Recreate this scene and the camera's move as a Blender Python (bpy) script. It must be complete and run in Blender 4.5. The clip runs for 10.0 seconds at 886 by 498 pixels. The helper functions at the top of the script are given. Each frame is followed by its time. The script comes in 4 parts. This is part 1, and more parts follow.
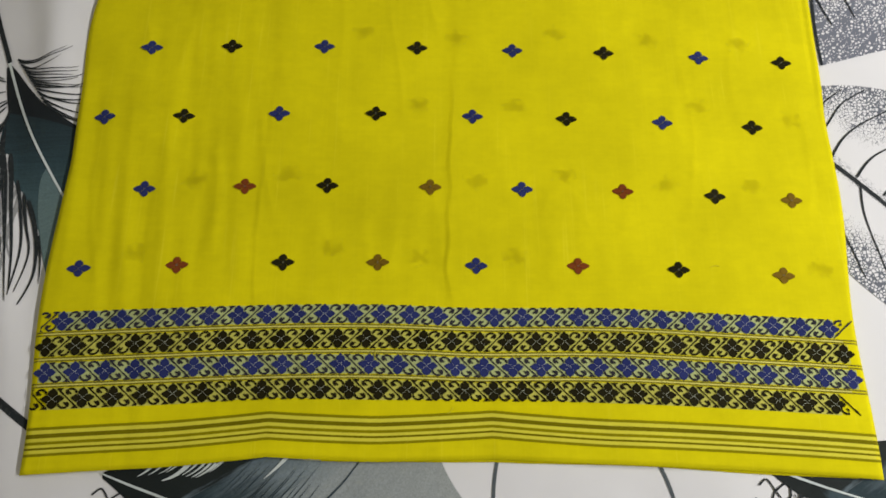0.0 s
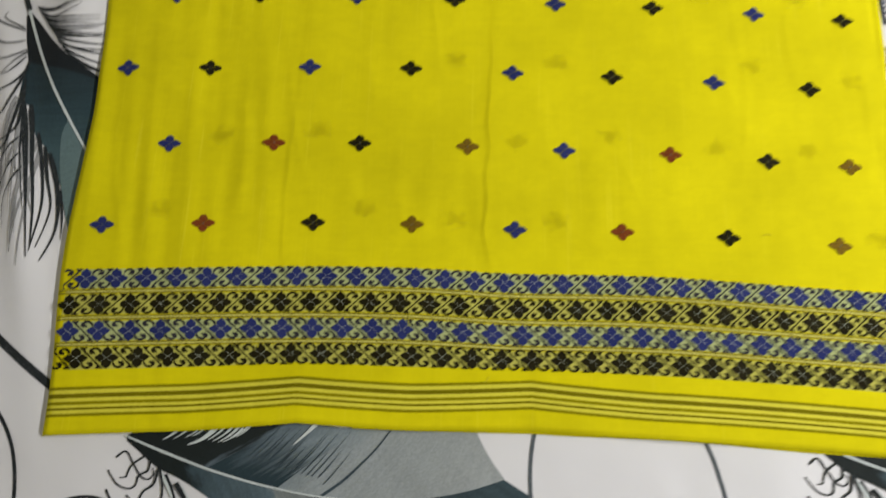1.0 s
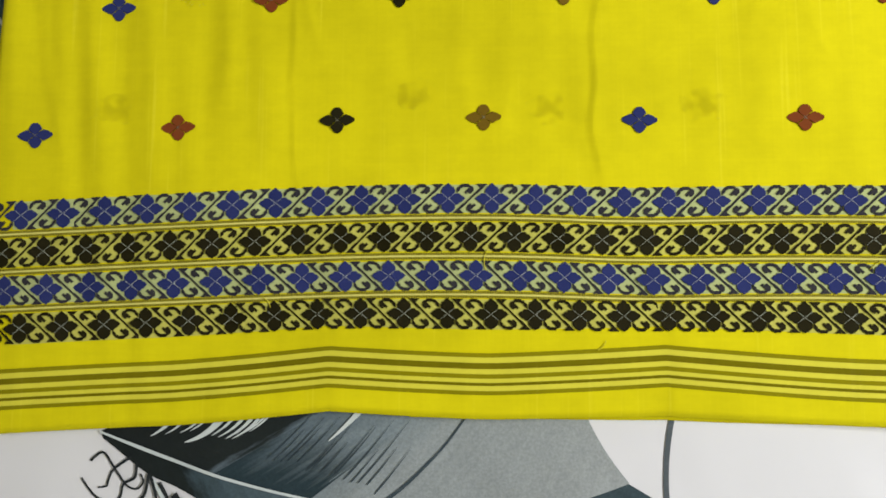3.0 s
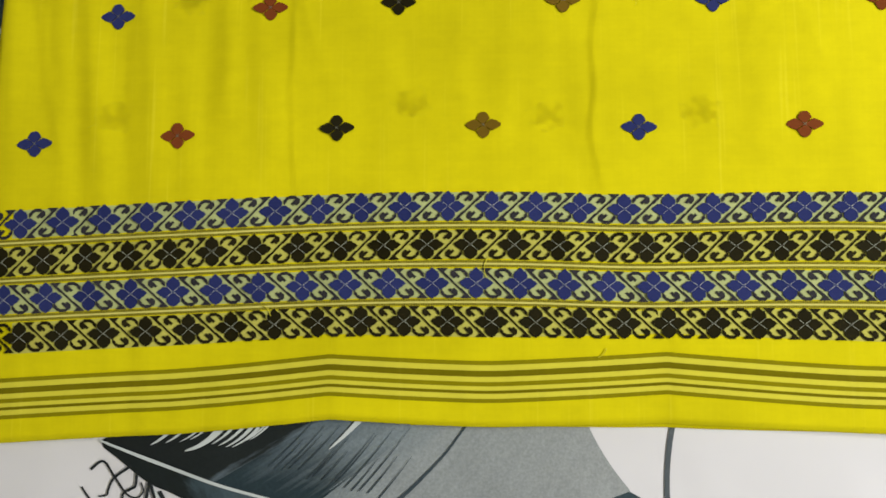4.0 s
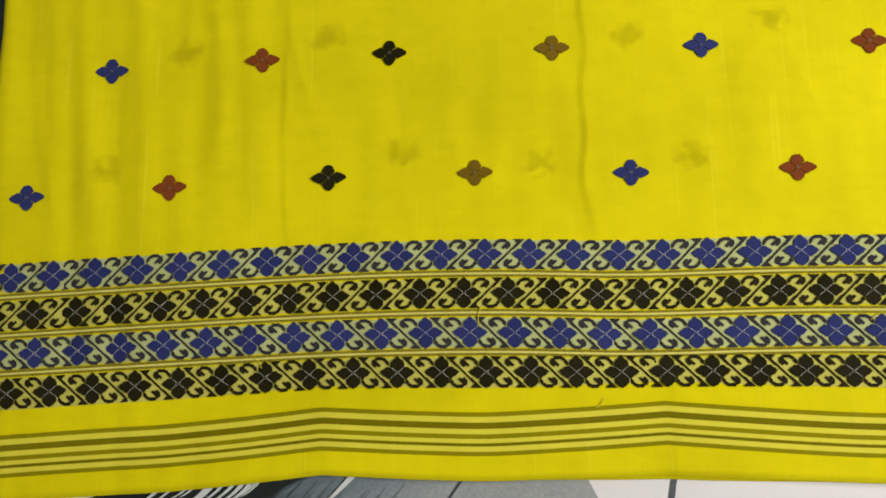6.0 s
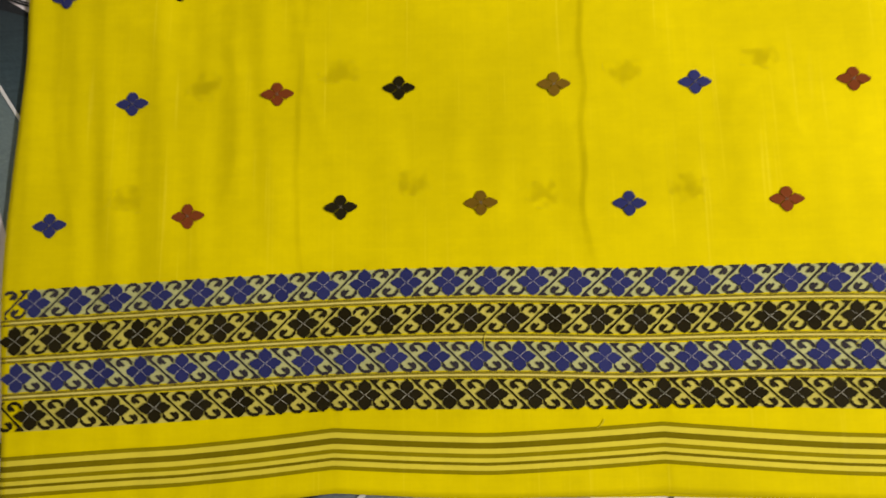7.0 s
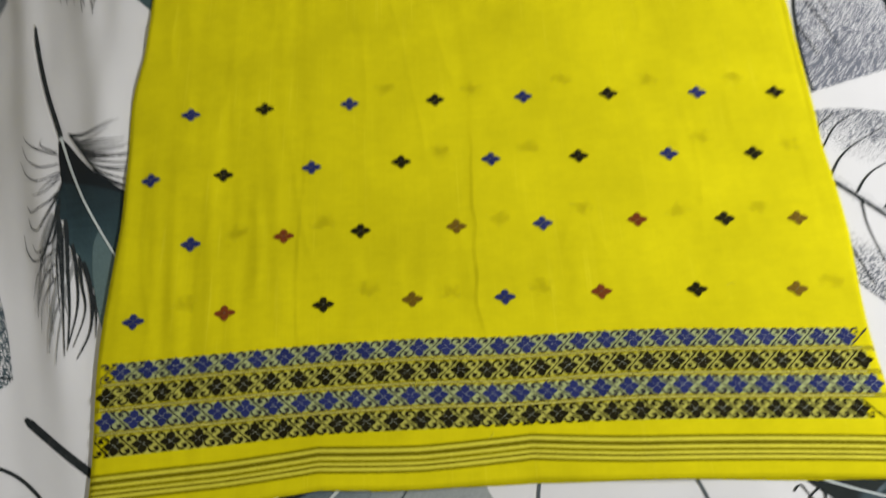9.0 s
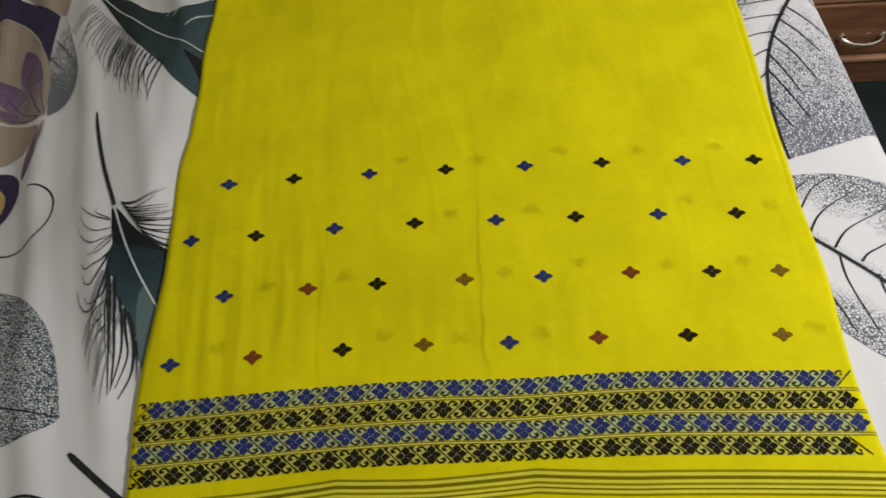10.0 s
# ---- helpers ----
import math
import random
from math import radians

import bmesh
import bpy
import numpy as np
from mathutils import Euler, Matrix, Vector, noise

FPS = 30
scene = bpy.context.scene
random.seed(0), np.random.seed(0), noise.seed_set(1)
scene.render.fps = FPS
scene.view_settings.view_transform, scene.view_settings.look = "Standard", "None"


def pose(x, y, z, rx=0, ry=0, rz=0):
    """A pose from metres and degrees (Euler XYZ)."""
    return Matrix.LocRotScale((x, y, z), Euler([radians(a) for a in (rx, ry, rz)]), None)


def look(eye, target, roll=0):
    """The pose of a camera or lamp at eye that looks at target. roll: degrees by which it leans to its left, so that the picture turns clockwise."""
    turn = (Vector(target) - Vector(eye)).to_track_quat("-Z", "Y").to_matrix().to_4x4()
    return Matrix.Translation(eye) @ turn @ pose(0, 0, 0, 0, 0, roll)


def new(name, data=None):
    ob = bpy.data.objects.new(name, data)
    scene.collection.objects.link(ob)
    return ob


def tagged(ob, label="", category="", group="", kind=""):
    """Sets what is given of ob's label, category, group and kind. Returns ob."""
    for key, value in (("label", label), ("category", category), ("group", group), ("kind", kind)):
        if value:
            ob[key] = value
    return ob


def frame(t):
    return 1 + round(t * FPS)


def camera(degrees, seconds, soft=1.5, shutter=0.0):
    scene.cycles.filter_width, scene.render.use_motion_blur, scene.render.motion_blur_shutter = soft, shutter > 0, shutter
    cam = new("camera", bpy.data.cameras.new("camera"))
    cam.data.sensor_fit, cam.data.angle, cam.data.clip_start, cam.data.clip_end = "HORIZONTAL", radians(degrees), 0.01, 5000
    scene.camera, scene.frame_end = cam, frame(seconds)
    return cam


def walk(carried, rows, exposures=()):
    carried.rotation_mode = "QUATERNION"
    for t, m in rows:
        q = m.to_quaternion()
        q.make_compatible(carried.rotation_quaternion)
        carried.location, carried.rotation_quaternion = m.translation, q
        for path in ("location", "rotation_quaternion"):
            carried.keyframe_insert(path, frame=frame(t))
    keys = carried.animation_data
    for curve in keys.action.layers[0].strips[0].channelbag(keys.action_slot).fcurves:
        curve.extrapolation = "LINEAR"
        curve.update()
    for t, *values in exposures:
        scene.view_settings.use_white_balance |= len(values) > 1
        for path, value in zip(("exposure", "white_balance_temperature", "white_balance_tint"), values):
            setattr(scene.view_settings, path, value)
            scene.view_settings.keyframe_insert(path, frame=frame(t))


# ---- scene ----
cam = camera(67.5, 10.0, soft=1.6, shutter=0.7)
PATH = [
    (0, (-0.015, 0.016, 1.234), (0.043, 0.627, -0.669), 5.8),
    (0.5, (-0.023, 0.022, 1.226), (0.026, 0.594, -0.69), 5.6),
    (1, (-0.041, 0.012, 1.196), (-0.018, 0.553, -0.729), 4.0),
    (1.3, (-0.053, 0.035, 1.153), (-0.061, 0.455, -0.803), 0.3),
    (1.4, (-0.055, 0.041, 1.138), (-0.071, 0.464, -0.817), -1.2),
    (1.5, (-0.056, 0.047, 1.115), (-0.078, 0.456, -0.842), -2.1),
    (2, (-0.068, 0.085, 1.009), (-0.116, 0.287, -0.98), -13.4),
    (2.5, (-0.085, 0.091, 0.985), (-0.146, 0.247, -1.008), -20.0),
    (3, (-0.078, 0.094, 0.982), (-0.155, 0.27, -1.008), -23.6),
    (4.5, (-0.079, 0.099, 0.983), (-0.152, 0.283, -1.007), -21.8),
    (5, (-0.075, 0.098, 0.991), (-0.169, 0.298, -0.996), -25.3),
    (5.5, (-0.07, 0.105, 0.981), (-0.122, 0.347, -1.004), -13.5),
    (5.7, (-0.069, 0.105, 0.978), (-0.148, 0.387, -1.001), -16.8),
    (6.8, (-0.081, 0.121, 0.991), (-0.167, 0.417, -0.985), -17.1),
    (7, (-0.081, 0.119, 1.003), (-0.142, 0.43, -0.971), -12.1),
    (7.5, (-0.08, 0.101, 1.066), (-0.164, 0.507, -0.891), -11.8),
    (8, (-0.068, 0.063, 1.126), (-0.113, 0.493, -0.827), -6.4),
    (8.3, (-0.063, 0.039, 1.167), (-0.063, 0.56, -0.764), -0.5),
    (8.5, (-0.062, 0.017, 1.194), (-0.06, 0.551, -0.733), -0.3),
    (9, (-0.042, -0.016, 1.273), (-0.005, 0.739, -0.578), -0.2),
    (9.4, (-0.032, -0.065, 1.304), (-0.017, 0.833, -0.483), -1.9),
    (9.5, (-0.03, -0.076, 1.309), (-0.006, 0.857, -0.46), -1.5),
    (10, (-0.03, -0.1, 1.324), (-0.043, 0.909, -0.403), -3.6),
]
walk(cam, [(t, look(eye, target, roll)) for t, eye, target, roll in PATH],
     [(0.0, -0.2, 6500, 10), (1.0, -0.05, 6450, 10), (1.5, 0.05, 6280, 9), (2.5, 0.25, 6280, 9), (4.5, 0.17, 6500, 10), (5.7, 0.15, 6500, 10), (6.75, 0.1, 7300, 24), (7.2, 0.1, 7300, 24), (7.5, 0.05, 6950, 14),
      (7.65, 0.05, 6500, 10), (8.5, -0.02, 6350, 9), (9.0, -0.1, 6350, 9), (9.5, -0.25, 6480, 10), (10.0, -0.35, 6500, 10)])

# ---------------------------------------------------------------- light
world = bpy.data.worlds.new("room_air")
scene.world = world
world.use_nodes = True
world.node_tree.nodes["Background"].inputs[0].default_value = (0.9, 0.95, 1.0, 1)
world.node_tree.nodes["Background"].inputs[1].default_value = 0.02

LAMP = Vector((1.5, 0.25, 1.85))
tube = bpy.data.lights.new("tube_light", "AREA")
tube.shape, tube.size, tube.size_y, tube.energy = "RECTANGLE", 1.15, 0.06, 46.0
tube.color = (1.0, 0.98, 0.95)
tube_ob = new("tube_light", tube)
tube_ob.matrix_world = look(LAMP, (0.0, 0.4, 0.5))
tagged(tube_ob, kind="structure")

# ---------------------------------------------------------------- helpers


def smooth(a, b, x):
    k = min(1.0, max(0.0, (x - a) / (b - a)))
    return k * k * (3 - 2 * k)


def tent(x, centre, half):
    return max(0.0, 1 - abs(x - centre) / half)


def mesh_object(name, verts, faces, material, parent=None, label="", uvs=None, smooth_faces=False):
    me = bpy.data.meshes.new(name)
    me.from_pydata([tuple(v) for v in verts], [], faces)
    if uvs is not None:
        layer = me.uv_layers.new(name="UVMap")
        for loop in me.loops:
            layer.data[loop.index].uv = uvs[loop.vertex_index]
    if smooth_faces:
        me.polygons.foreach_set("use_smooth", [True] * len(me.polygons))
    me.materials.append(material)
    me.update()
    ob = new(name, me)
    if parent is not None:
        ob.parent = parent
    if label:
        tagged(ob, label)
    return ob


def part(name, bm, material, parent, label=""):
    me = bpy.data.meshes.new(name)
    bm.to_mesh(me)
    bm.free()
    me.materials.append(material)
    ob = new(name, me)
    ob.parent = parent
    if label:
        tagged(ob, label)
    return ob


def box(bm, lo, hi, bevel=0.0):
    made = bmesh.ops.create_cube(bm, size=1.0)["verts"]
    size = [h - l for l, h in zip(lo, hi)]
    mid = [(h + l) / 2 for l, h in zip(lo, hi)]
    bmesh.ops.scale(bm, vec=size, verts=made)
    bmesh.ops.translate(bm, vec=mid, verts=made)
    if bevel:
        edges = list({e for v in made for e in v.link_edges})
        bmesh.ops.bevel(bm, geom=edges, offset=bevel, segments=2, affect="EDGES", profile=0.5)
    return bm


def grid_faces(columns, rows):
    """Quads of a grid whose vertices run row by row."""
    return [(j * columns + i, j * columns + i + 1, (j + 1) * columns + i + 1, (j + 1) * columns + i)
            for j in range(rows - 1) for i in range(columns - 1)]


def bezier(points, k):
    pts = [Vector(p) for p in points]
    while len(pts) > 1:
        pts = [a.lerp(b, k) for a, b in zip(pts, pts[1:])]
    return pts[0]


# ---------------------------------------------------------------- materials
class Nodes:
    """A small builder for node materials."""

    def __init__(self, name, roughness=0.8, sheen=0.0, metallic=0.0, specular=0.3):
        self.mat = bpy.data.materials.new(name)
        self.mat.use_nodes = True
        self.tree = self.mat.node_tree
        self.out = self.tree.nodes["Principled BSDF"]
        self.out.inputs["Roughness"].default_value = roughness
        self.out.inputs["Metallic"].default_value = metallic
        self.out.inputs["Sheen Weight"].default_value = sheen
        self.out.inputs["Specular IOR Level"].default_value = specular

    def add(self, kind, inputs=(), **settings):
        node = self.tree.nodes.new(kind)
        for key, value in settings.items():
            if key == "operation":
                node.operation = value
            elif key == "feature":
                node.feature = value
            elif key == "blend_type":
                node.blend_type = value
            elif key == "data_type":
                node.data_type = value
            elif key == "wave_type":
                node.wave_type = value
            elif key == "bands_direction":
                node.bands_direction = value
        for key, value in dict(inputs).items():
            if isinstance(value, bpy.types.NodeSocket):
                self.tree.links.new(value, node.inputs[key])
            else:
                node.inputs[key].default_value = value
        return node

    def coords(self, kind="Object", scale=(1, 1, 1)):
        tc = self.add("ShaderNodeTexCoord")
        return self.add("ShaderNodeMapping", {"Vector": tc.outputs[kind], "Scale": scale}).outputs["Vector"]

    def noise(self, vector, scale, detail=3.0, rough=0.55):
        return self.add("ShaderNodeTexNoise", {"Vector": vector, "Scale": scale, "Detail": detail, "Roughness": rough}).outputs["Fac"]

    def ramp(self, fac, stops):
        node = self.add("ShaderNodeValToRGB", {"Fac": fac})
        el = node.color_ramp.elements
        while len(el) < len(stops):
            el.new(0.5)
        for e, (at, colour) in zip(el, stops):
            e.position = at
            e.color = (*colour, 1) if not isinstance(colour, float) else (colour, colour, colour, 1)
        return node.outputs["Color"]

    def mix(self, fac, a, b, blend="MIX"):
        node = self.tree.nodes.new("ShaderNodeMixRGB")
        node.blend_type = blend
        for key, value in (("Fac", fac), ("Color1", a), ("Color2", b)):
            if isinstance(value, bpy.types.NodeSocket):
                self.tree.links.new(value, node.inputs[key])
            else:
                node.inputs[key].default_value = value if isinstance(value, float) else (*value, 1)
        return node.outputs["Color"]

    def math(self, operation, a, b=0.0):
        node = self.tree.nodes.new("ShaderNodeMath")
        node.operation = operation
        for i, value in enumerate((a, b)):
            if isinstance(value, bpy.types.NodeSocket):
                self.tree.links.new(value, node.inputs[i])
            else:
                node.inputs[i].default_value = value
        return node.outputs["Value"]

    def colour(self, socket):
        if isinstance(socket, bpy.types.NodeSocket):
            self.tree.links.new(socket, self.out.inputs["Base Color"])
        else:
            self.out.inputs["Base Color"].default_value = (*socket, 1)
        return self

    def bump(self, height, strength, distance):
        node = self.add("ShaderNodeBump", {"Height": height, "Strength": strength, "Distance": distance})
        self.tree.links.new(node.outputs["Normal"], self.out.inputs["Normal"])
        return self

    def weave(self, pitch, strength, distance):
        """Fine over-and-under thread relief."""
        v = self.coords("Object")
        a = self.add("ShaderNodeTexWave", {"Vector": v, "Scale": 0.314 / pitch, "Distortion": 0.6, "Detail": 1.0}, bands_direction="X").outputs["Fac"]
        b = self.add("ShaderNodeTexWave", {"Vector": v, "Scale": 0.314 / pitch, "Distortion": 0.6, "Detail": 1.0}, bands_direction="Y").outputs["Fac"]
        return self.bump(self.math("ADD", a, b), strength, distance)


def cloth_material(name, base, vary=0.12, slub=0.06, pitch=0.0008):
    n = Nodes(name, 0.9, specular=0.08)
    big = n.noise(n.coords("Object"), 9.0, 3.0)
    warp = n.noise(n.coords("Object", (480, 9, 1)), 1.0, 2.0)
    weft = n.noise(n.coords("Object", (9, 480, 1)), 1.0, 2.0)
    dark = tuple(c * (1 - vary) for c in base)
    c = n.mix(n.ramp(big, [(0.3, 0.0), (0.7, 1.0)]), dark, base)
    slubs = n.noise(n.coords("Object", (300, 7.0, 1)), 1.0, 1.0)
    c = n.mix(n.ramp(slubs, [(0.66, 0.0), (0.78, 0.22)]), c, tuple(min(1.0, x * 1.12 + 0.03) for x in base))
    mottle = n.noise(n.coords("Object", (1, 1.6, 1)), 55.0, 4.0, 0.7)
    c = n.mix(0.20, c, n.ramp(mottle, [(0.3, 0.72), (0.7, 1.12)]), "MULTIPLY")
    c = n.mix(slub * 1.7, c, n.ramp(n.math("MULTIPLY", n.math("ADD", warp, weft), 0.5), [(0.3, 0.55), (0.7, 1.0)]), "MULTIPLY")
    n.colour(c)
    n.weave(pitch, 0.10, 0.0002)
    return n.mat


def thread_material(name, base, fuzz=0.25):
    n = Nodes(name, 0.85, specular=0.08)
    rnd = n.add("ShaderNodeObjectInfo").outputs["Random"]
    rows = n.noise(n.coords("Object", (60, 1400, 1)), 1.0, 2.0)
    c = n.mix(n.math("MULTIPLY", rnd, 0.35), base, tuple(min(1.0, x * 1.5 + 0.008) for x in base))
    c = n.mix(fuzz, c, n.ramp(rows, [(0.3, 0.4), (0.75, 1.3)]), "MULTIPLY")
    n.colour(c)
    n.bump(rows, 0.4, 0.0004)
    return n.mat


YELLOW = (0.675, 0.60, 0.003)
M_YELLOW = cloth_material("yellow_handloom_cotton", YELLOW, 0.15)
M_OLIVE = cloth_material("olive_weft_thread", (0.255, 0.225, 0.002), 0.15, 0.15)
M_DARK_OLIVE = cloth_material("dark_olive_weft_thread", (0.185, 0.160, 0.002), 0.2, 0.2)
M_PALE = cloth_material("pale_yellow_weft", (0.66, 0.61, 0.048))
M_LINE = cloth_material("pale_woven_line", (0.66, 0.62, 0.16))
M_GROUND_BLUE = cloth_material("pale_green_woven_ground", (0.455, 0.51, 0.215), 0.15, 0.15)
M_GROUND_DARK = cloth_material("straw_woven_ground", (0.54, 0.52, 0.10), 0.15, 0.15)


def hatch_material():
    """Close upright ticks of olive thread on the pale weft."""
    n = Nodes("ticked_olive_weft", 0.9, specular=0.08)
    v = n.coords("Object")
    ticks = n.add("ShaderNodeTexWave", {"Vector": v, "Scale": 0.314 / 0.0012, "Distortion": 1.2, "Detail": 1.0}, bands_direction="X").outputs["Fac"]
    n.colour(n.mix(n.ramp(ticks, [(0.35, 0.0), (0.80, 0.9)]), (0.055, 0.048, 0.003), (0.42, 0.37, 0.035)))
    return n.mat


M_HATCH = hatch_material()
M_BLUE = thread_material("royal_blue_thread", (0.019, 0.026, 0.108))
M_BLACK = thread_material("black_green_thread", (0.012, 0.010, 0.0015))
M_RED = thread_material("brick_red_thread", (0.165, 0.040, 0.008))
M_BROWN = thread_material("olive_brown_thread", (0.15, 0.090, 0.006))
M_VINE_DARK = thread_material("dark_olive_vine_thread", (0.016, 0.013, 0.003))
M_VINE_BLUE = thread_material("grey_olive_vine_thread", (0.028, 0.027, 0.031))
M_WHITE_THREAD = thread_material("pale_outline_thread", (0.52, 0.56, 0.46))

M_DIM_THREAD = thread_material("dim_outline_thread", (0.16, 0.16, 0.11))

WHITE = (0.645, 0.645, 0.665)


def sheet_white(n):
    v = n.coords("Object")
    return n.mix(n.ramp(n.noise(v, 4.0), [(0.3, 0.0), (0.7, 1.0)]), tuple(c * 0.94 for c in WHITE), WHITE)


def sheet_material():
    n = Nodes("white_printed_cotton", 0.8, sheen=0.1, specular=0.25)
    n.colour(sheet_white(n))
    n.weave(0.0005, 0.12, 0.0002)
    return n.mat


def ink_material(name, base, worn=0.05):
    n = Nodes(name, 0.8, specular=0.25)
    v = n.coords("Object")
    n.colour(n.mix(n.ramp(n.noise(v, 220.0, 2.0), [(0.55, 0.0), (0.75, worn)]), base, WHITE))
    return n.mat


def vane_material(name, stops, streak=0.28, wash=None):
    """Printed feather vane: colour along the quill with fine slanting streaks."""
    n = Nodes(name, 0.8, specular=0.25)
    tc = n.add("ShaderNodeTexCoord")
    sep = n.add("ShaderNodeSeparateXYZ", {"Vector": tc.outputs["UV"]})
    wobble = n.noise(n.coords("UV", (40, 2.0, 1)), 1.0, 3.0)
    along = n.math("ADD", sep.outputs["X"], n.math("MULTIPLY", n.math("SUBTRACT", wobble, 0.5), 0.10))
    c = n.ramp(along, stops)
    if wash:
        # dark wash beside the quill that breaks up into barbs
        s0, s1, colour = wash
        barbs = n.noise(n.coords("UV", (70, 0.8, 1)), 1.0, 2.0)
        reach = n.math("ADD", n.math("MULTIPLY", sep.outputs["Y"], 1.25), n.math("MULTIPLY", n.math("SUBTRACT", barbs, 0.5), 0.75))
        deep = n.ramp(reach, [(0.18, 1.0), (0.92, 0.0)])
        ends = n.math("ADD", sep.outputs["X"], n.math("MULTIPLY", n.math("SUBTRACT", barbs, 0.5), 0.06))
        span = n.math("MULTIPLY", n.math("GREATER_THAN", sep.outputs["X"], s0), n.math("LESS_THAN", ends, s1))
        c = n.mix(n.math("MULTIPLY", deep, span), c, colour)
    lines = n.noise(n.coords("UV", (48, 1.2, 1)), 1.0, 3.0)
    c = n.mix(streak, c, n.ramp(lines, [(0.35, 0.35), (0.6, 1.15)]), "MULTIPLY")
    grain = n.noise(n.coords("Object"), 500.0, 2.0)
    c = n.mix(0.35, c, n.ramp(grain, [(0.3, 0.6), (0.7, 1.3)]), "MULTIPLY")
    n.colour(c)
    return n.mat


def net_material(name, cell, low, high, ink=(0.035, 0.045, 0.06), along=0.0, rib=0.0):
    """Printed leaf net: dark lines between small cells, dense where the print is dense."""
    n = Nodes(name, 0.8, specular=0.25)
    v = n.coords("Object")
    vor = n.add("ShaderNodeTexVoronoi", {"Vector": v, "Scale": 1 / cell, "Randomness": 0.9}, feature="DISTANCE_TO_EDGE")
    tc = n.add("ShaderNodeTexCoord")
    sep = n.add("ShaderNodeSeparateXYZ", {"Vector": tc.outputs["UV"]})
    patch = n.math("MULTIPLY", n.math("SUBTRACT", n.noise(v, 22.0, 2.0), 0.5), 0.5)
    blend = n.math("ADD", n.math("MULTIPLY", sep.outputs["Y"], 1 - along), n.math("MULTIPLY", sep.outputs["X"], along))
    if rib:
        blend = n.math("MAXIMUM", blend, n.math("SUBTRACT", rib * 0.62, n.math("MULTIPLY", sep.outputs["Y"], 2.2)))
    dens = n.math("ADD", blend, patch)
    width = n.add("ShaderNodeMapRange", {"Value": dens, "From Min": 0.15, "From Max": 0.85, "To Min": low, "To Max": high}).outputs["Result"]
    fine = n.math("MULTIPLY", n.math("SUBTRACT", n.noise(v, 300.0, 2.0), 0.5), 0.05)
    mask = n.math("LESS_THAN", n.math("ADD", vor.outputs["Distance"], fine), width)
    n.colour(n.mix(mask, sheet_white(n), ink))
    return n.mat


M_SHEET = sheet_material()
M_INK = ink_material("black_printed_ink", (0.012, 0.016, 0.018))
M_BARB = ink_material("faint_black_printed_ink", (0.034, 0.052, 0.064))
M_GREY_INK = ink_material("slate_printed_ink", (0.07, 0.085, 0.095))
M_SOFT_INK = ink_material("soft_grey_printed_ink", (0.24, 0.245, 0.25), 0.1)
M_QUILL = ink_material("white_printed_quill", (0.50, 0.55, 0.55), 0.0)
M_TEAL = vane_material("teal_feather_print", [(0.0, (0.013, 0.026, 0.032)), (0.45, (0.022, 0.046, 0.056)), (0.8, (0.040, 0.075, 0.086)), (1.0, (0.06, 0.10, 0.11))])
M_BLADE = vane_material("pale_teal_feather_print", [(0.0, (0.085, 0.135, 0.145)), (1.0, (0.11, 0.165, 0.165))], 0.12)
M_CAP = vane_material("black_feather_print", [(0.0, (0.007, 0.009, 0.011)), (1.0, (0.007, 0.011, 0.014))])
M_TEAL_DARK = vane_material("dark_teal_feather_print", [(0.0, (0.010, 0.018, 0.018)), (0.4, (0.018, 0.038, 0.042)), (1.0, (0.045, 0.08, 0.085))])
M_SLATE = vane_material("slate_feather_print", [(0.0, (0.006, 0.009, 0.009)), (0.212, (0.009, 0.014, 0.014)), (0.232, (0.090, 0.122, 0.145)), (0.38, (0.180, 0.220, 0.240)), (0.50, (0.250, 0.280, 0.288)), (1.0, (0.27, 0.292, 0.292))],
                        0.10, (0.222, 0.405, (0.016, 0.032, 0.040)))
M_SLATE_UNDER = vane_material("slate_feather_underside_print", [(0.0, (0.006, 0.010, 0.010)), (0.15, (0.007, 0.012, 0.012)), (0.19, (0.042, 0.068, 0.082)), (0.37, (0.075, 0.11, 0.13)), (0.40, (0.17, 0.195, 0.195)),
                                                                (0.55, (0.18, 0.20, 0.20)), (0.60, (0.020, 0.032, 0.038)), (1.0, (0.030, 0.052, 0.062))])
M_NET = net_material("grey_leaf_net_print", 0.0044, -0.06, 0.145, (0.115, 0.125, 0.15), rib=0.9)
M_NET_DENSE = net_material("dense_leaf_net_print", 0.0046, 0.0, 0.21, (0.135, 0.145, 0.18), 0.85)
M_STIPPLE = net_material("stippled_grey_leaf_print", 0.0034, 0.02, 0.50, (0.13, 0.145, 0.165), 0.9)
M_NET_TEAL = net_material("teal_leaf_net_print", 0.0038, 0.15, 0.185, (0.055, 0.080, 0.095))
M_PURPLE = ink_material("dark_purple_print", (0.030, 0.018, 0.06))
M_TAN = ink_material("tan_print", (0.33, 0.27, 0.22), 0.1)
M_MAUVE = vane_material("mauve_petal_print", [(0.0, (0.40, 0.33, 0.30)), (0.5, (0.20, 0.14, 0.22)), (1.0, (0.12, 0.07, 0.16))], 0.6)
M_MAUVE_LINE = ink_material("dark_mauve_print", (0.075, 0.045, 0.10))
M_OCHRE = ink_material("ochre_print", (0.42, 0.30, 0.10), 0.1)


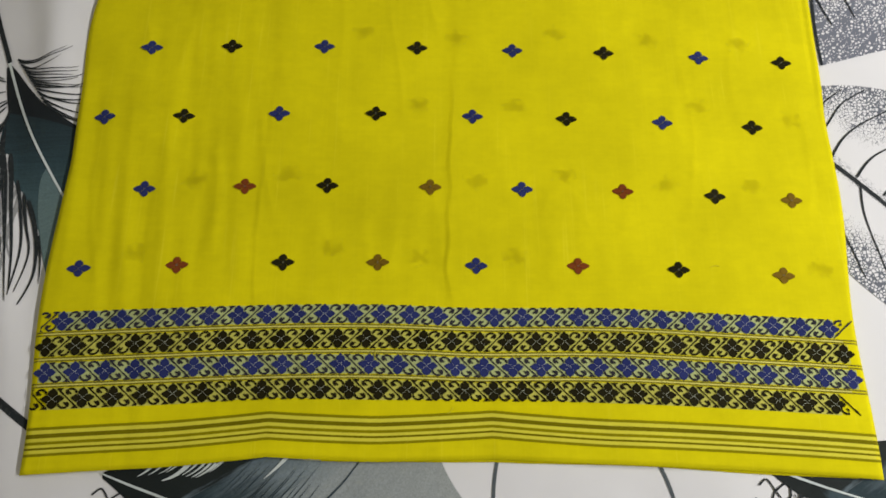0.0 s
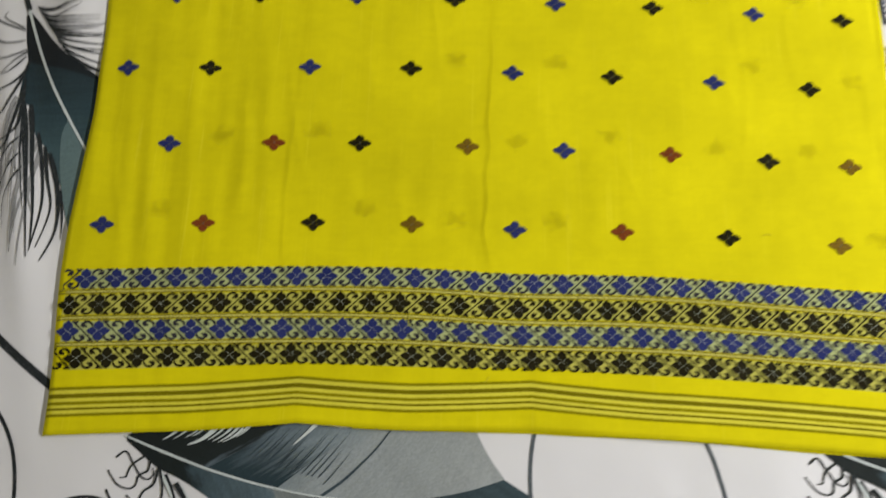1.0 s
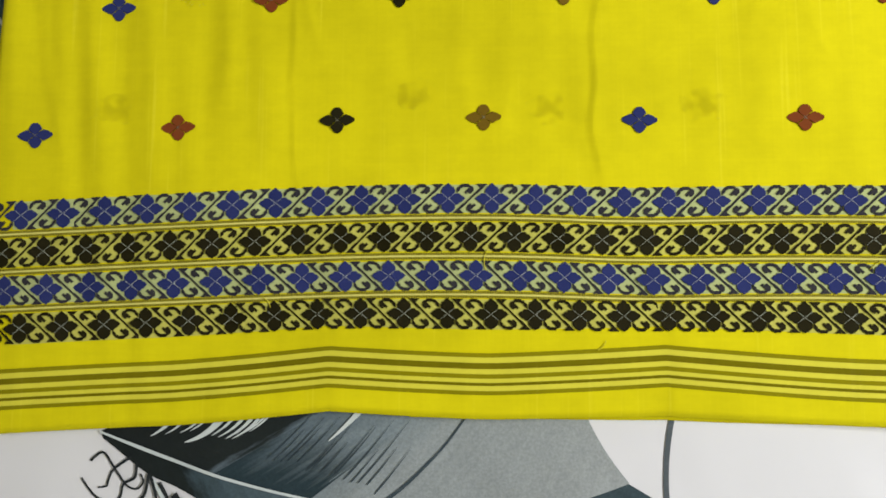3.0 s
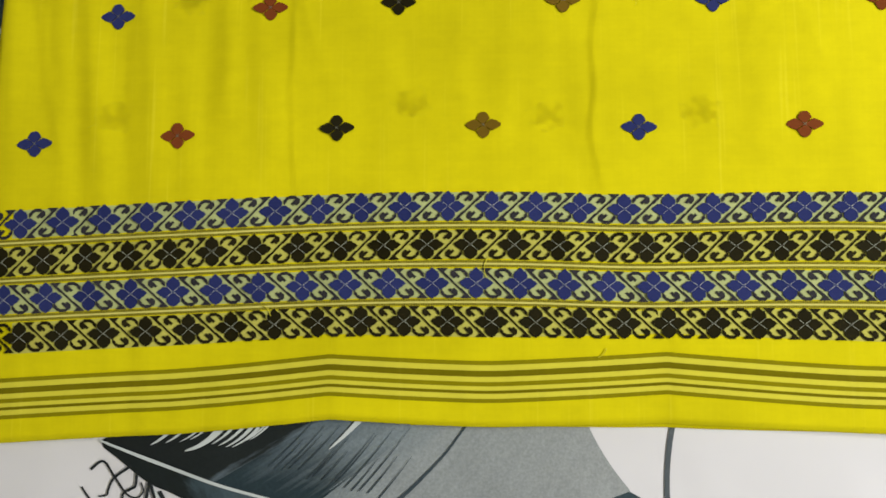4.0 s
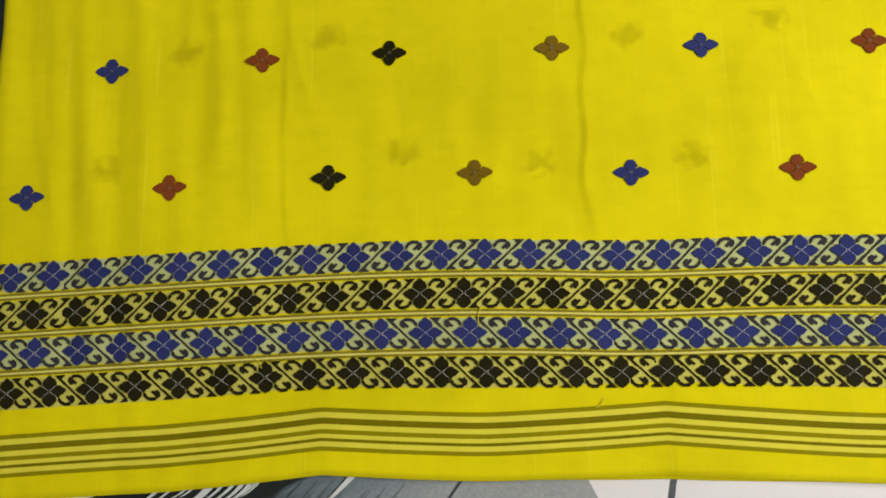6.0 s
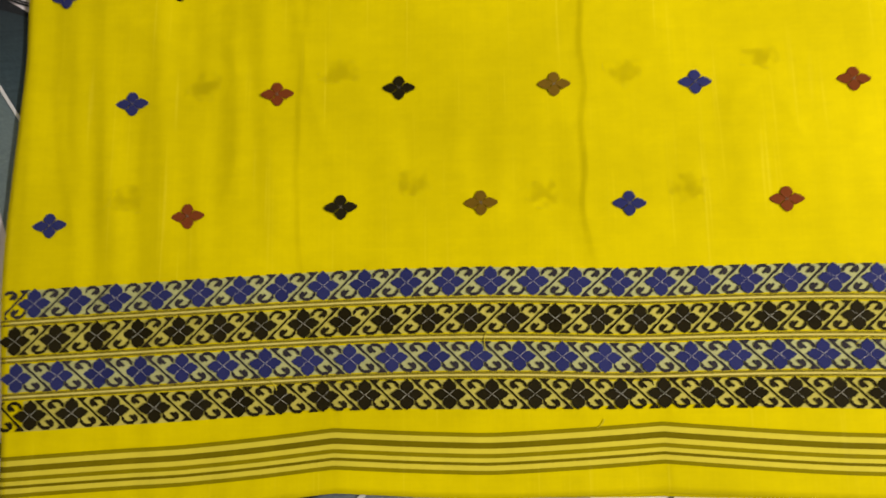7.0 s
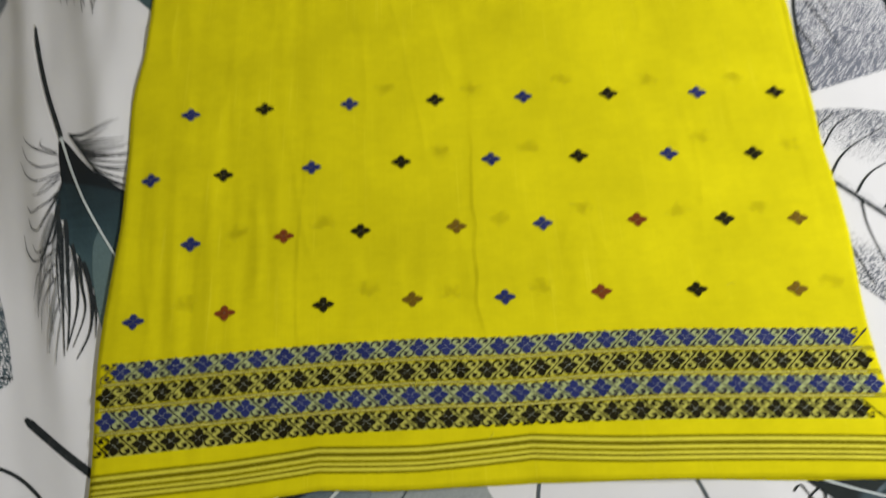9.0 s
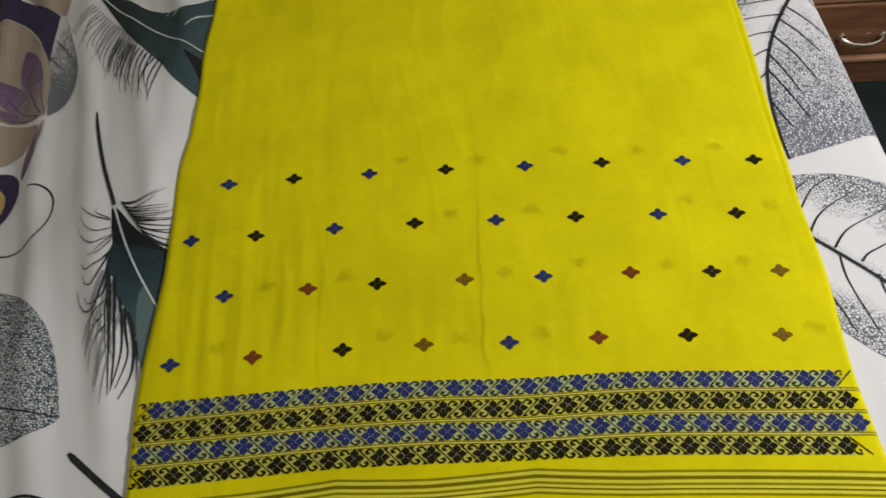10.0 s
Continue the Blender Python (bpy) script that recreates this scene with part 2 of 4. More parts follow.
def wood_material(name, dark, light):
    n = Nodes(name, 0.32, specular=0.5)
    v = n.coords("Object", (2.0, 22.0, 22.0))
    grain = n.noise(v, 3.0, 6.0, 0.65)
    c = n.mix(n.ramp(grain, [(0.3, 0.0), (0.7, 1.0)]), dark, light)
    n.colour(c)
    n.bump(grain, 0.1, 0.001)
    return n.mat


def plain_material(name, base, roughness, scale, vary, specular=0.3):
    n = Nodes(name, roughness, specular=specular)
    f = n.noise(n.coords("Object"), scale, 5.0)
    n.colour(n.mix(n.ramp(f, [(0.3, 0.0), (0.7, 1.0)]), tuple(c * (1 - vary) for c in base), base))
    n.bump(f, 0.15, 0.002)
    return n.mat


M_WOOD = wood_material("dark_polished_wood", (0.11, 0.046, 0.022), (0.24, 0.11, 0.052))
M_WOOD_EDGE = wood_material("lighter_wood", (0.26, 0.13, 0.07), (0.38, 0.21, 0.12))
M_BRASS = Nodes("pale_steel", 0.25, metallic=1.0).colour((0.75, 0.70, 0.62)).mat
M_FLOOR = plain_material("dark_green_floor", (0.010, 0.020, 0.018), 0.45, 8.0, 0.4)
M_WALL = plain_material("cream_wall_paint", (0.68, 0.66, 0.60), 0.9, 3.0, 0.08)
M_CEIL = plain_material("white_ceiling_paint", (0.76, 0.75, 0.72), 0.9, 3.0, 0.05)
M_MATTRESS = plain_material("mattress_ticking", (0.45, 0.42, 0.40), 0.9, 30.0, 0.1)
M_HOUSING = plain_material("white_lamp_housing", (0.8, 0.8, 0.78), 0.5, 20.0, 0.03)

# ---------------------------------------------------------------- room
X0, X1, Y0, Y1, HIGH = -1.25, 2.6, -2.2, 2.0, 2.7
BED_TOP = 0.5


def slab(name, lo, hi, material, label, category):
    bm = box(bmesh.new(), lo, hi)
    me = bpy.data.meshes.new(name)
    bm.to_mesh(me)
    bm.free()
    me.materials.append(material)
    return tagged(new(name, me), label, category, kind="structure")


slab("floor", (X0 - 0.1, Y0 - 0.1, -0.1), (X1 + 0.1, Y1 + 0.1, 0.0), M_FLOOR, "dark green smooth cement floor", "floor")
slab("ceiling", (X0 - 0.1, Y0 - 0.1, HIGH), (X1 + 0.1, Y1 + 0.1, HIGH + 0.1), M_CEIL, "plain white painted ceiling", "ceiling")
slab("wall_west", (X0 - 0.1, Y0, 0.0), (X0, Y1, HIGH), M_WALL, "plain cream painted wall beside the bed", "wall")
slab("wall_east", (X1, Y0, 0.0), (X1 + 0.1, Y1, HIGH), M_WALL, "plain cream painted wall", "wall")
slab("wall_north", (X0 - 0.1, Y1, 0.0), (X1 + 0.1, Y1 + 0.1, HIGH), M_WALL, "plain cream painted wall", "wall")
slab("wall_south", (X0 - 0.1, Y0 - 0.1, 0.0), (X1 + 0.1, Y0, HIGH), M_WALL, "plain cream painted wall", "wall")

# ---------------------------------------------------------------- bed
BX0, BX1, BY0, BY1 = -1.20, 0.67, -0.55, 1.5
bed = tagged(new("bed"), "low wooden bed under a printed white sheet", "bed")
bm = box(bmesh.new(), (BX0 + 0.02, BY0 + 0.02, 0.22), (BX1 - 0.03, BY1 - 0.02, 0.30), 0.01)
part("bed_frame", bm, M_WOOD, bed)
for px in (BX0 + 0.06, BX1 - 0.10):
    for py in (BY0 + 0.06, BY1 - 0.06):
        part("leg", box(bmesh.new(), (px - 0.035, py - 0.035, 0.0), (px + 0.035, py + 0.035, 0.22), 0.006), M_WOOD, bed)
ROLL = 0.045


def sheet_height(x, y):
    """The bed sheet's height: flat under the cloth, loose folds beside it."""
    left = smooth(-0.42, -0.52, x)
    q = x + 0.30 * (y - 0.3) + 0.02 * noise.noise(Vector((x * 3, y * 3, 4.0)))
    fold = 0.5 + 0.5 * math.sin(q * 2 * math.pi / 0.105 + 0.8)
    fold = fold * fold * (0.55 + 0.45 * noise.noise(Vector((x * 6, y * 2.5, 1.0))))
    soft = noise.noise(Vector((x * 9, y * 7, 7.0)))
    front = smooth(0.02, -0.03, y) * (0.0048 * noise.noise(Vector((x * 11, y * 9, 2.0))) + 0.0016 * noise.noise(Vector((x * 30 + y * 18, y * 22, 8.0))))
    d = max(0.0, -0.485 - x)
    hump = 0.010 * smooth(-0.43, -0.48, x) - (0.20 * d + 0.40 * min(d, 0.2) ** 2 + 0.16 * max(0.0, d - 0.2))
    hump = hump * smooth(0.20, 0.45, y)
    return BED_TOP + hump + left * (0.017 * fold + 0.005 * soft) + 0.0008 * soft + front


def sheet_point(p, y, lift=0.0):
    """A point of the sheet; p runs across it and on down over the bed's side."""
    edge = BX1 - ROLL
    if p <= edge:
        return Vector((p, y, sheet_height(p, y) + lift))
    a = (p - edge) / ROLL
    top = sheet_height(edge, y)
    r = ROLL + lift
    if a < math.pi / 2:
        return Vector((edge + r * math.sin(a), y, top - ROLL + r * math.cos(a)))
    down = p - edge - ROLL * math.pi / 2
    wave = 0.012 * smooth(0.0, 0.2, down) * math.sin(y * 19 + 0.6 * math.sin(y * 7))
    return Vector((edge + r + wave, y, top - ROLL - down))


mattress = tagged(new("mattress"), "thick mattress hidden under the printed sheet", "mattress")
mx, my = 30, 24
verts = []
for j in range(my):
    for i in range(mx):
        x, y = BX0 + 0.01 + (BX1 - BX0 - 0.05) * i / (mx - 1), BY0 + 0.01 + (BY1 - BY0 - 0.02) * j / (my - 1)
        verts.append(Vector((x, y, sheet_height(x, y) - 0.025)))
faces = grid_faces(mx, my)
loop = list(range(mx)) + [j * mx + mx - 1 for j in range(1, my)] + [(my - 1) * mx + i for i in range(mx - 2, -1, -1)] + [j * mx for j in range(my - 2, 0, -1)]
under = len(verts)
verts += [Vector((verts[k].x, verts[k].y, 0.30)) for k in loop]
faces += [(loop[(i + 1) % len(loop)], loop[i], under + i, under + (i + 1) % len(loop)) for i in range(len(loop))]
faces.append(tuple(range(under + len(loop) - 1, under - 1, -1)))
mesh_object("ticking", verts, faces, M_MATTRESS, mattress)

bed_sheet = tagged(new("bed_sheet"), "white cotton bed sheet printed with feathers and leaves", "bed sheet")
nx, ny = 320, 180
P0, P1 = BX0, 1.00
verts = [sheet_point(P0 + (P1 - P0) * i / (nx - 1), BY0 + (BY1 - BY0) * j / (ny - 1)) for j in range(ny) for i in range(nx)]
fabric = mesh_object("fabric", verts, grid_faces(nx, ny), M_SHEET, bed_sheet, smooth_faces=True)
thick = fabric.modifiers.new("thickness", "SOLIDIFY")
thick.thickness, thick.offset = 0.0012, -1.0

LIFT = 0.0007


def ribbon(verts, faces, points, width, lift, taper_start=1.0, taper_end=0.15):
    """Adds one printed stroke along 2D points."""
    n = len(points)
    base = len(verts)
    for i, p in enumerate(points):
        a, b = points[max(0, i - 1)], points[min(n - 1, i + 1)]
        d = (b - a).normalized()
        side = Vector((-d.y, d.x))
        k = i / (n - 1)
        w = width * 0.5 * (taper_start + (taper_end - taper_start) * k) * (1 - 0.5 * max(0.0, 1 - k * 8) * (taper_start < 1))
        for s in (-1, 1):
            q = p + side * w * s
            verts.append(sheet_point(q.x, q.y, lift))
    faces.extend((base + 2 * i, base + 2 * i + 1, base + 2 * i + 3, base + 2 * i + 2) for i in range(n - 1))


def strokes(name, curves, material, label="", lift=LIFT):
    """curves: (points, width, taper_start, taper_end)."""
    for i, (pts, width, ta, tb) in enumerate(curves):
        verts, faces = [], []
        ribbon(verts, faces, pts, width, lift + 0.00004 * (i % 9), ta, tb)
        mesh_object(name, verts, faces, material, bed_sheet, label)


def barb(start, angle, turn, length, steps=18, wobble=0.0):
    """A curved hair: heads off at an angle (degrees) and turns by so many degrees on its way."""
    p, pts = Vector(start), [Vector(start)]
    for i in range(steps):
        a = radians(angle + turn * (i / steps) + wobble * math.sin(i * 1.3))
        p = p + Vector((math.cos(a), math.sin(a))) * (length / steps)
        pts.append(p.copy())
    return pts


def rounded(corners, steps=6):
    """A smooth line through the given points."""
    ps = [Vector(c) for c in (corners[0], *corners, corners[-1])]
    out = []
    for a, b, c, d in zip(ps, ps[1:], ps[2:], ps[3:]):
        for i in range(steps):
            t = i / steps
            out.append(0.5 * (2 * b + (c - a) * t + (2 * a - 5 * b + 4 * c - d) * t * t + (3 * b - a - 3 * c + d) * t ** 3))
    return out + [ps[-1]]


def curve(points, steps=24):
    return [bezier(points, i / steps) for i in range(steps + 1)]


def sheet_grid(name, place, columns, rows, material, label="", lift=LIFT):
    """A printed patch: place(s, t) gives 2D points for s and t from 0 to 1."""
    verts, uvs = [], []
    for j in range(rows):
        for i in range(columns):
            s, t = i / (columns - 1), j / (rows - 1)
            q = place(s, t)
            verts.append(sheet_point(q.x, q.y, lift))
            uvs.append((s, t))
    return mesh_object(name, verts, grid_faces(columns, rows), material, bed_sheet, label, uvs)


def vane(name, quill, side, width, sweep, material, label="", s0=0.0, s1=1.0, lift=LIFT):
    """One half of a printed feather. sweep: degrees by which its barbs lean towards the tip."""
    def place(s, t):
        k = s0 + (s1 - s0) * s
        p, q = bezier(quill, k), bezier(quill, min(1.0, k + 0.01))
        if k > 0.985:
            p0 = bezier(quill, 0.98)
            d = (p - p0).normalized()
        else:
            d = (q - p).normalized()
        nrm = Vector((-d.y, d.x)) * side
        lean = radians(sweep(k) if callable(sweep) else sweep)
        return p + (nrm * math.cos(lean) + d * math.sin(lean)) * (width(k) * t)
    return sheet_grid(name, place, 56, 24, material, label, lift)


def along(corners, k):
    """A point at share k of the smooth line through the corners."""
    pts = rounded(corners, 8)
    f = k * (len(pts) - 1)
    i = min(len(pts) - 2, int(f))
    return pts[i].lerp(pts[i + 1], f - i)


def patch(name, side_a, side_b, material, label="", lift=LIFT, columns=36, rows=16):
    """A printed area between two smooth lines."""
    return sheet_grid(name, lambda u, w: along(side_a, u).lerp(along(side_b, u), w), columns, rows, material, label, lift)


rng = random.Random(5)

# feather beside the cloth
Q1 = [(-0.535, 0.490), (-0.506, 0.425), (-0.468, 0.345), (-0.37, 0.22)]
patch("feather_print", ((-0.538, 0.484), (-0.530, 0.450), (-0.520, 0.418)), ((-0.531, 0.486), (-0.517, 0.471), (-0.495, 0.446), (-0.467, 0.421), (-0.424, 0.396)),
      M_CAP, "black printed feather base", LIFT * 1.2)
patch("feather_print", ((-0.521, 0.421), (-0.517, 0.366), (-0.502, 0.358), (-0.493, 0.325), (-0.479, 0.309), (-0.458, 0.268)), ((-0.424, 0.401), (-0.424, 0.35), (-0.424, 0.262)),
      M_TEAL, "teal printed feather vane")
patch("feather_print", ((-0.461, 0.345), (-0.465, 0.322), (-0.457, 0.268), (-0.432, 0.192)), ((-0.455, 0.338), (-0.444, 0.320), (-0.420, 0.290), (-0.418, 0.190)),
      M_BLADE, "pale teal printed feather blade", LIFT * 1.6)
strokes("feather_stem", [(curve([(-0.615, 0.697), (-0.594, 0.612), (-0.554, 0.535), (-0.535, 0.490)]), 0.0062, 0.9, 1.0)], M_INK, "thin dark printed feather stem", LIFT * 2)
strokes("feather_quill", [(curve(Q1, 40), 0.0036, 1.0, 0.6)], M_QUILL, "white printed quill", LIFT * 3)
hairs = []
for i in range(17):
    k = 0.0 + 0.32 * i / 16
    hairs.append((barb(bezier(Q1, k) + Vector((0.010 + 0.02 * i / 16, 0.004)), -22 - 10 * i / 16 + rng.uniform(-8, 8), 55 + rng.uniform(-12, 25), 0.060 + 0.030 * (i / 16) + rng.uniform(-0.014, 0.014)), 0.0016, 1.7, 0.3))
for wide, corners in (
        (0.0052, ((-0.512, 0.366), (-0.503, 0.335), (-0.494, 0.290), (-0.484, 0.235), (-0.474, 0.183))),
        (0.0068, ((-0.504, 0.362), (-0.497, 0.332), (-0.489, 0.290), (-0.479, 0.240), (-0.473, 0.196))),
        (0.0056, ((-0.490, 0.328), (-0.481, 0.295), (-0.472, 0.245), (-0.473, 0.190))),
        (0.0050, ((-0.480, 0.312), (-0.472, 0.275), (-0.463, 0.240), (-0.468, 0.194))),
        (0.0074, ((-0.474, 0.304), (-0.462, 0.272), (-0.455, 0.240), (-0.454, 0.212), (-0.462, 0.180))),
        (0.0040, ((-0.456, 0.262), (-0.449, 0.232), (-0.446, 0.205))),
        (0.0040, ((-0.518, 0.422), (-0.522, 0.385), (-0.532, 0.350), (-0.545, 0.352), (-0.553, 0.367))),
        (0.0036, ((-0.521, 0.436), (-0.534, 0.420), (-0.545, 0.400))),
        (0.0026, ((-0.533, 0.462), (-0.560, 0.471), (-0.581, 0.485), (-0.590, 0.497))),
        (0.0026, ((-0.530, 0.448), (-0.553, 0.443), (-0.577, 0.460), (-0.589, 0.482))),
        (0.0028, ((-0.526, 0.435), (-0.550, 0.421), (-0.574, 0.436), (-0.586, 0.457))),
        (0.0028, ((-0.524, 0.426), (-0.538, 0.402), (-0.555, 0.401))),
        (0.0022, ((-0.536, 0.466), (-0.560, 0.478), (-0.560, 0.489))),
        (0.0038, ((-0.518, 0.410), (-0.528, 0.388), (-0.544, 0.377), (-0.552, 0.376), (-0.560, 0.386))),
        (0.0040, ((-0.516, 0.385), (-0.516, 0.345), (-0.520, 0.312), (-0.534, 0.307), (-0.548, 0.323), (-0.556, 0.345))),
        (0.0034, ((-0.514, 0.370), (-0.511, 0.335), (-0.520, 0.320), (-0.532, 0.318), (-0.540, 0.330))),
        (0.0026, ((-0.506, 0.320), (-0.526, 0.288), (-0.528, 0.258))),
        (0.0024, ((-0.503, 0.300), (-0.519, 0.267), (-0.517, 0.234))),
        (0.0024, ((-0.497, 0.285), (-0.512, 0.250), (-0.508, 0.215))),
        (0.0034, ((-0.517, 0.395), (-0.508, 0.340), (-0.500, 0.290), (-0.487, 0.235))),
        (0.0032, ((-0.515, 0.378), (-0.505, 0.330), (-0.492, 0.270), (-0.480, 0.215)))):
    hairs.append((rounded(corners), wide, 0.9, 0.14))
strokes("feather_down", hairs, M_INK, "black curling printed feather down", LIFT * 2)
mist = []
for i in range(12):
    p = Vector((-0.520 + 0.0035 * i, 0.37 - 0.006 * i))
    mist.append((barb(p, 262 + rng.uniform(-5, 8), rng.uniform(5, 25), 0.11 + rng.uniform(-0.03, 0.03)), 0.0032, 1.2, 0.2))
strokes("feather_down", mist, M_SOFT_INK, "soft grey printed feather down", LIFT * 1.5)

# feather farther up
Q2 = [(-0.735, 1.085), (-0.625, 0.945), (-0.535, 0.835), (-0.375, 0.775)]
patch("feather_print", ((-0.700, 1.035), (-0.640, 0.945), (-0.581, 0.860), (-0.516, 0.788), (-0.481, 0.741), (-0.425, 0.690)),
      ((-0.700, 1.055), (-0.620, 0.985), (-0.554, 0.930), (-0.494, 0.910), (-0.445, 0.944), (-0.40, 0.97)), M_TEAL_DARK, "dark teal printed feather vane")
patch("feather_print", ((-0.472, 0.802), (-0.455, 0.772), (-0.430, 0.722)), ((-0.470, 0.804), (-0.445, 0.788), (-0.420, 0.775)), M_CAP, "black printed feather fold", LIFT * 1.6)
strokes("feather_quill", [(curve(Q2, 40), 0.0030, 1.0, 0.7), (rounded(((-0.478, 0.862), (-0.460, 0.890), (-0.430, 0.903))), 0.003, 0.5, 1.2)], M_QUILL, "white printed quill", LIFT * 3)
hairs = []
for i in range(20):
    k = 0.12 + 0.44 * i / 19
    p = bezier(Q2, k) + Vector((-0.010, -0.024))
    hairs.append((barb(p, 212 + 34 * i / 19 + rng.uniform(-6, 6), rng.uniform(45, 95) * (1 - 0.4 * i / 19), 0.075 + 0.05 * i / 19 + rng.uniform(-0.015, 0.02), 18, 2), 0.0018, 1.5, 0.3))
for i in range(14):
    p = bezier(Q2, 0.42 + 0.024 * i) + Vector((-0.016, -0.044))
    hairs.append((barb(p, 250 + rng.uniform(-12, 8), rng.uniform(15, 55), 0.090 + rng.uniform(-0.03, 0.02), 18, 3), 0.0022, 1.7, 0.3))
strokes("feather_down", hairs, M_INK, "black curling printed feather down", LIFT * 2)
pale = [(barb(bezier(Q2, 0.2 + 0.035 * i) + Vector((0.022, 0.030)), 48 + rng.uniform(-5, 5), -30, 0.09), 0.0042, 0.6, 0.5) for i in range(13)]
strokes("feather_streak", pale, M_QUILL, "pale printed feather streaks", LIFT * 3)

# the feather at the hem, printed twice across the sheet's repeat
HEM_CURLS = (
    (0.0016, ((-0.352, -0.017), (-0.343, -0.011), (-0.335, -0.022), (-0.326, -0.034), (-0.318, -0.037), (-0.313, -0.032), (-0.315, -0.026))),
    (0.0017, ((-0.322, -0.014), (-0.335, -0.023), (-0.339, -0.031), (-0.340, -0.035), (-0.346, -0.036))),
    (0.0018, ((-0.318, -0.018), (-0.319, -0.028), (-0.323, -0.031), (-0.328, -0.034), (-0.330, -0.043), (-0.336, -0.046), (-0.346, -0.043), (-0.353, -0.036), (-0.358, -0.029))),
    (0.0020, ((-0.309, -0.026), (-0.312, -0.041), (-0.321, -0.048), (-0.325, -0.056), (-0.330, -0.057), (-0.337, -0.052))),
    (0.0017, ((-0.357, -0.047), (-0.350, -0.058), (-0.340, -0.066))),
    (0.0020, ((-0.308, -0.026), (-0.303, -0.043), (-0.303, -0.058), (-0.306, -0.072))),
    (0.0026, ((-0.301, -0.032), (-0.293, -0.046), (-0.288, -0.060), (-0.286, -0.074))),
    (0.0044, ((-0.290, -0.040), (-0.281, -0.052), (-0.275, -0.062), (-0.270, -0.074))))


def hem_feather(dx, dy):
    def at(x, y):
        return Vector((x + dx, y + dy))

    quill = [at(-0.345, 0.004), at(-0.22, -0.045), at(-0.09, -0.075), at(0.034, -0.029)]
    vane("feather_print", quill, 1, lambda k: 0.006 * (1 - k) + min(0.095, 0.46 * (1 - k) + 0.001) * smooth(-0.06, 0.17, k), lambda k: 44 - 11 * smooth(0.3, 0.75, k), M_SLATE, "slate grey printed feather vane")
    vane("feather_print", quill, -1, lambda k: 0.004 + 0.018 * smooth(-0.02, 0.09, k) + 0.038 * smooth(0.10, 0.4, k) * (1 - 0.6 * smooth(0.8, 1, k)), 40, M_SLATE_UNDER, "deep slate printed feather vane")
    strokes("feather_quill", [(curve(quill, 40)[:29], 0.0036, 0.8, 0.25), (barb(at(-0.178, -0.001), 40, 8, 0.034), 0.0030, 0.3, 1.5)], M_QUILL, "white printed quill", LIFT * 3)
    lines = [(rounded([at(-0.147, -0.049), at(-0.126, -0.034), at(-0.108, -0.017), at(-0.093, -0.001), at(-0.076, 0.022)]), 0.0022, 1.3, 0.5)]
    for i in range(15):
        f = i / 14
        start = at(-0.222 + 0.076 * f + rng.uniform(-0.0012, 0.0012), -0.010 - 0.024 * f + rng.uniform(-0.004, 0.004))
        lines.append((barb(start, 42 + 6 * f, 7, 0.050 + rng.uniform(-0.010, 0.008) - 0.012 * (i % 2)), 0.0020, 0.6, 0.08))
    strokes("feather_barb", lines, M_BARB, "thin black printed barb lines", LIFT * 2)
    white = [(barb(at(-0.2826, -0.0030), 14, 40, 0.032), 0.0046, 0.3, 1.2)]
    for x, y, w in ((-0.308, 0.001, 0.0030), (-0.297, 0.0025, 0.0022), (-0.2865, 0.0035, 0.0018), (-0.279, 0.005, 0.0020), (-0.263, 0.002, 0.0022), (-0.258, 0.001, 0.0022),
                    (-0.2526, 0.0, 0.0024), (-0.248, 0.0, 0.0020), (-0.242, 0.003, 0.0014), (-0.2357, 0.005, 0.0016)):
        white.append((barb(at(x, y), 26 + rng.uniform(-3, 3), 26, 0.024), w, 0.3, 1.2))
    white += [(barb(at(-0.307, -0.028), 300, 6, 0.036), 0.0040, 0.4, 1.3), (barb(at(-0.2905, -0.038), 298, 4, 0.026), 0.0022, 0.3, 1.2), (barb(at(-0.284, -0.042), 300, 6, 0.022), 0.0032, 0.3, 1.2)]
    strokes("feather_streak", white, M_QUILL, "pale printed feather streaks", LIFT * 2)
    curls = [(rounded([at(*c) for c in corners]), wide, 1.2, 0.7) for wide, corners in HEM_CURLS]
    strokes("feather_down", curls, M_INK, "black curling printed feather down", LIFT * 2)


hem_feather(0.0, 0.0)
hem_feather(0.694, 0.010)

# thin printed loops and stalks
strokes("loop_print", [(curve([(0.076, 0.05), (0.050, -0.01), (0.058, -0.075), (0.085, -0.13)]), 0.0042, 0.9, 0.9),
                       (curve([(0.215, 0.05), (0.254, 0.0), (0.266, -0.06), (0.25, -0.13)]), 0.0042, 0.9, 0.9)], M_GREY_INK, "slate printed loop line")
strokes("stalk_print", [(curve([(-0.512, 0.115), (-0.485, 0.092), (-0.40, 0.030)]), 0.0092, 0.9, 0.9)], M_INK, "thick black printed stalk")
strokes("loop_print", [(rounded(((-0.600, 0.057), (-0.560, 0.066), (-0.522, 0.059), (-0.488, 0.036), (-0.462, 0.003), (-0.447, -0.040), (-0.441, -0.100))), 0.0040, 0.9, 0.9),
                       (curve([(-0.42, -0.075), (-0.39, -0.045), (-0.355, -0.05), (-0.33, -0.075)]), 0.0036, 0.9, 0.9)], M_INK, "thin black printed loop line")
ring = [Vector((-0.716 + 0.063 * math.cos(a), 0.506 + 0.064 * math.sin(a))) for a in np.linspace(radians(92), radians(-110), 40)]
strokes("loop_print", [(ring, 0.0036, 0.9, 0.9)], M_INK, "thin black printed ring")


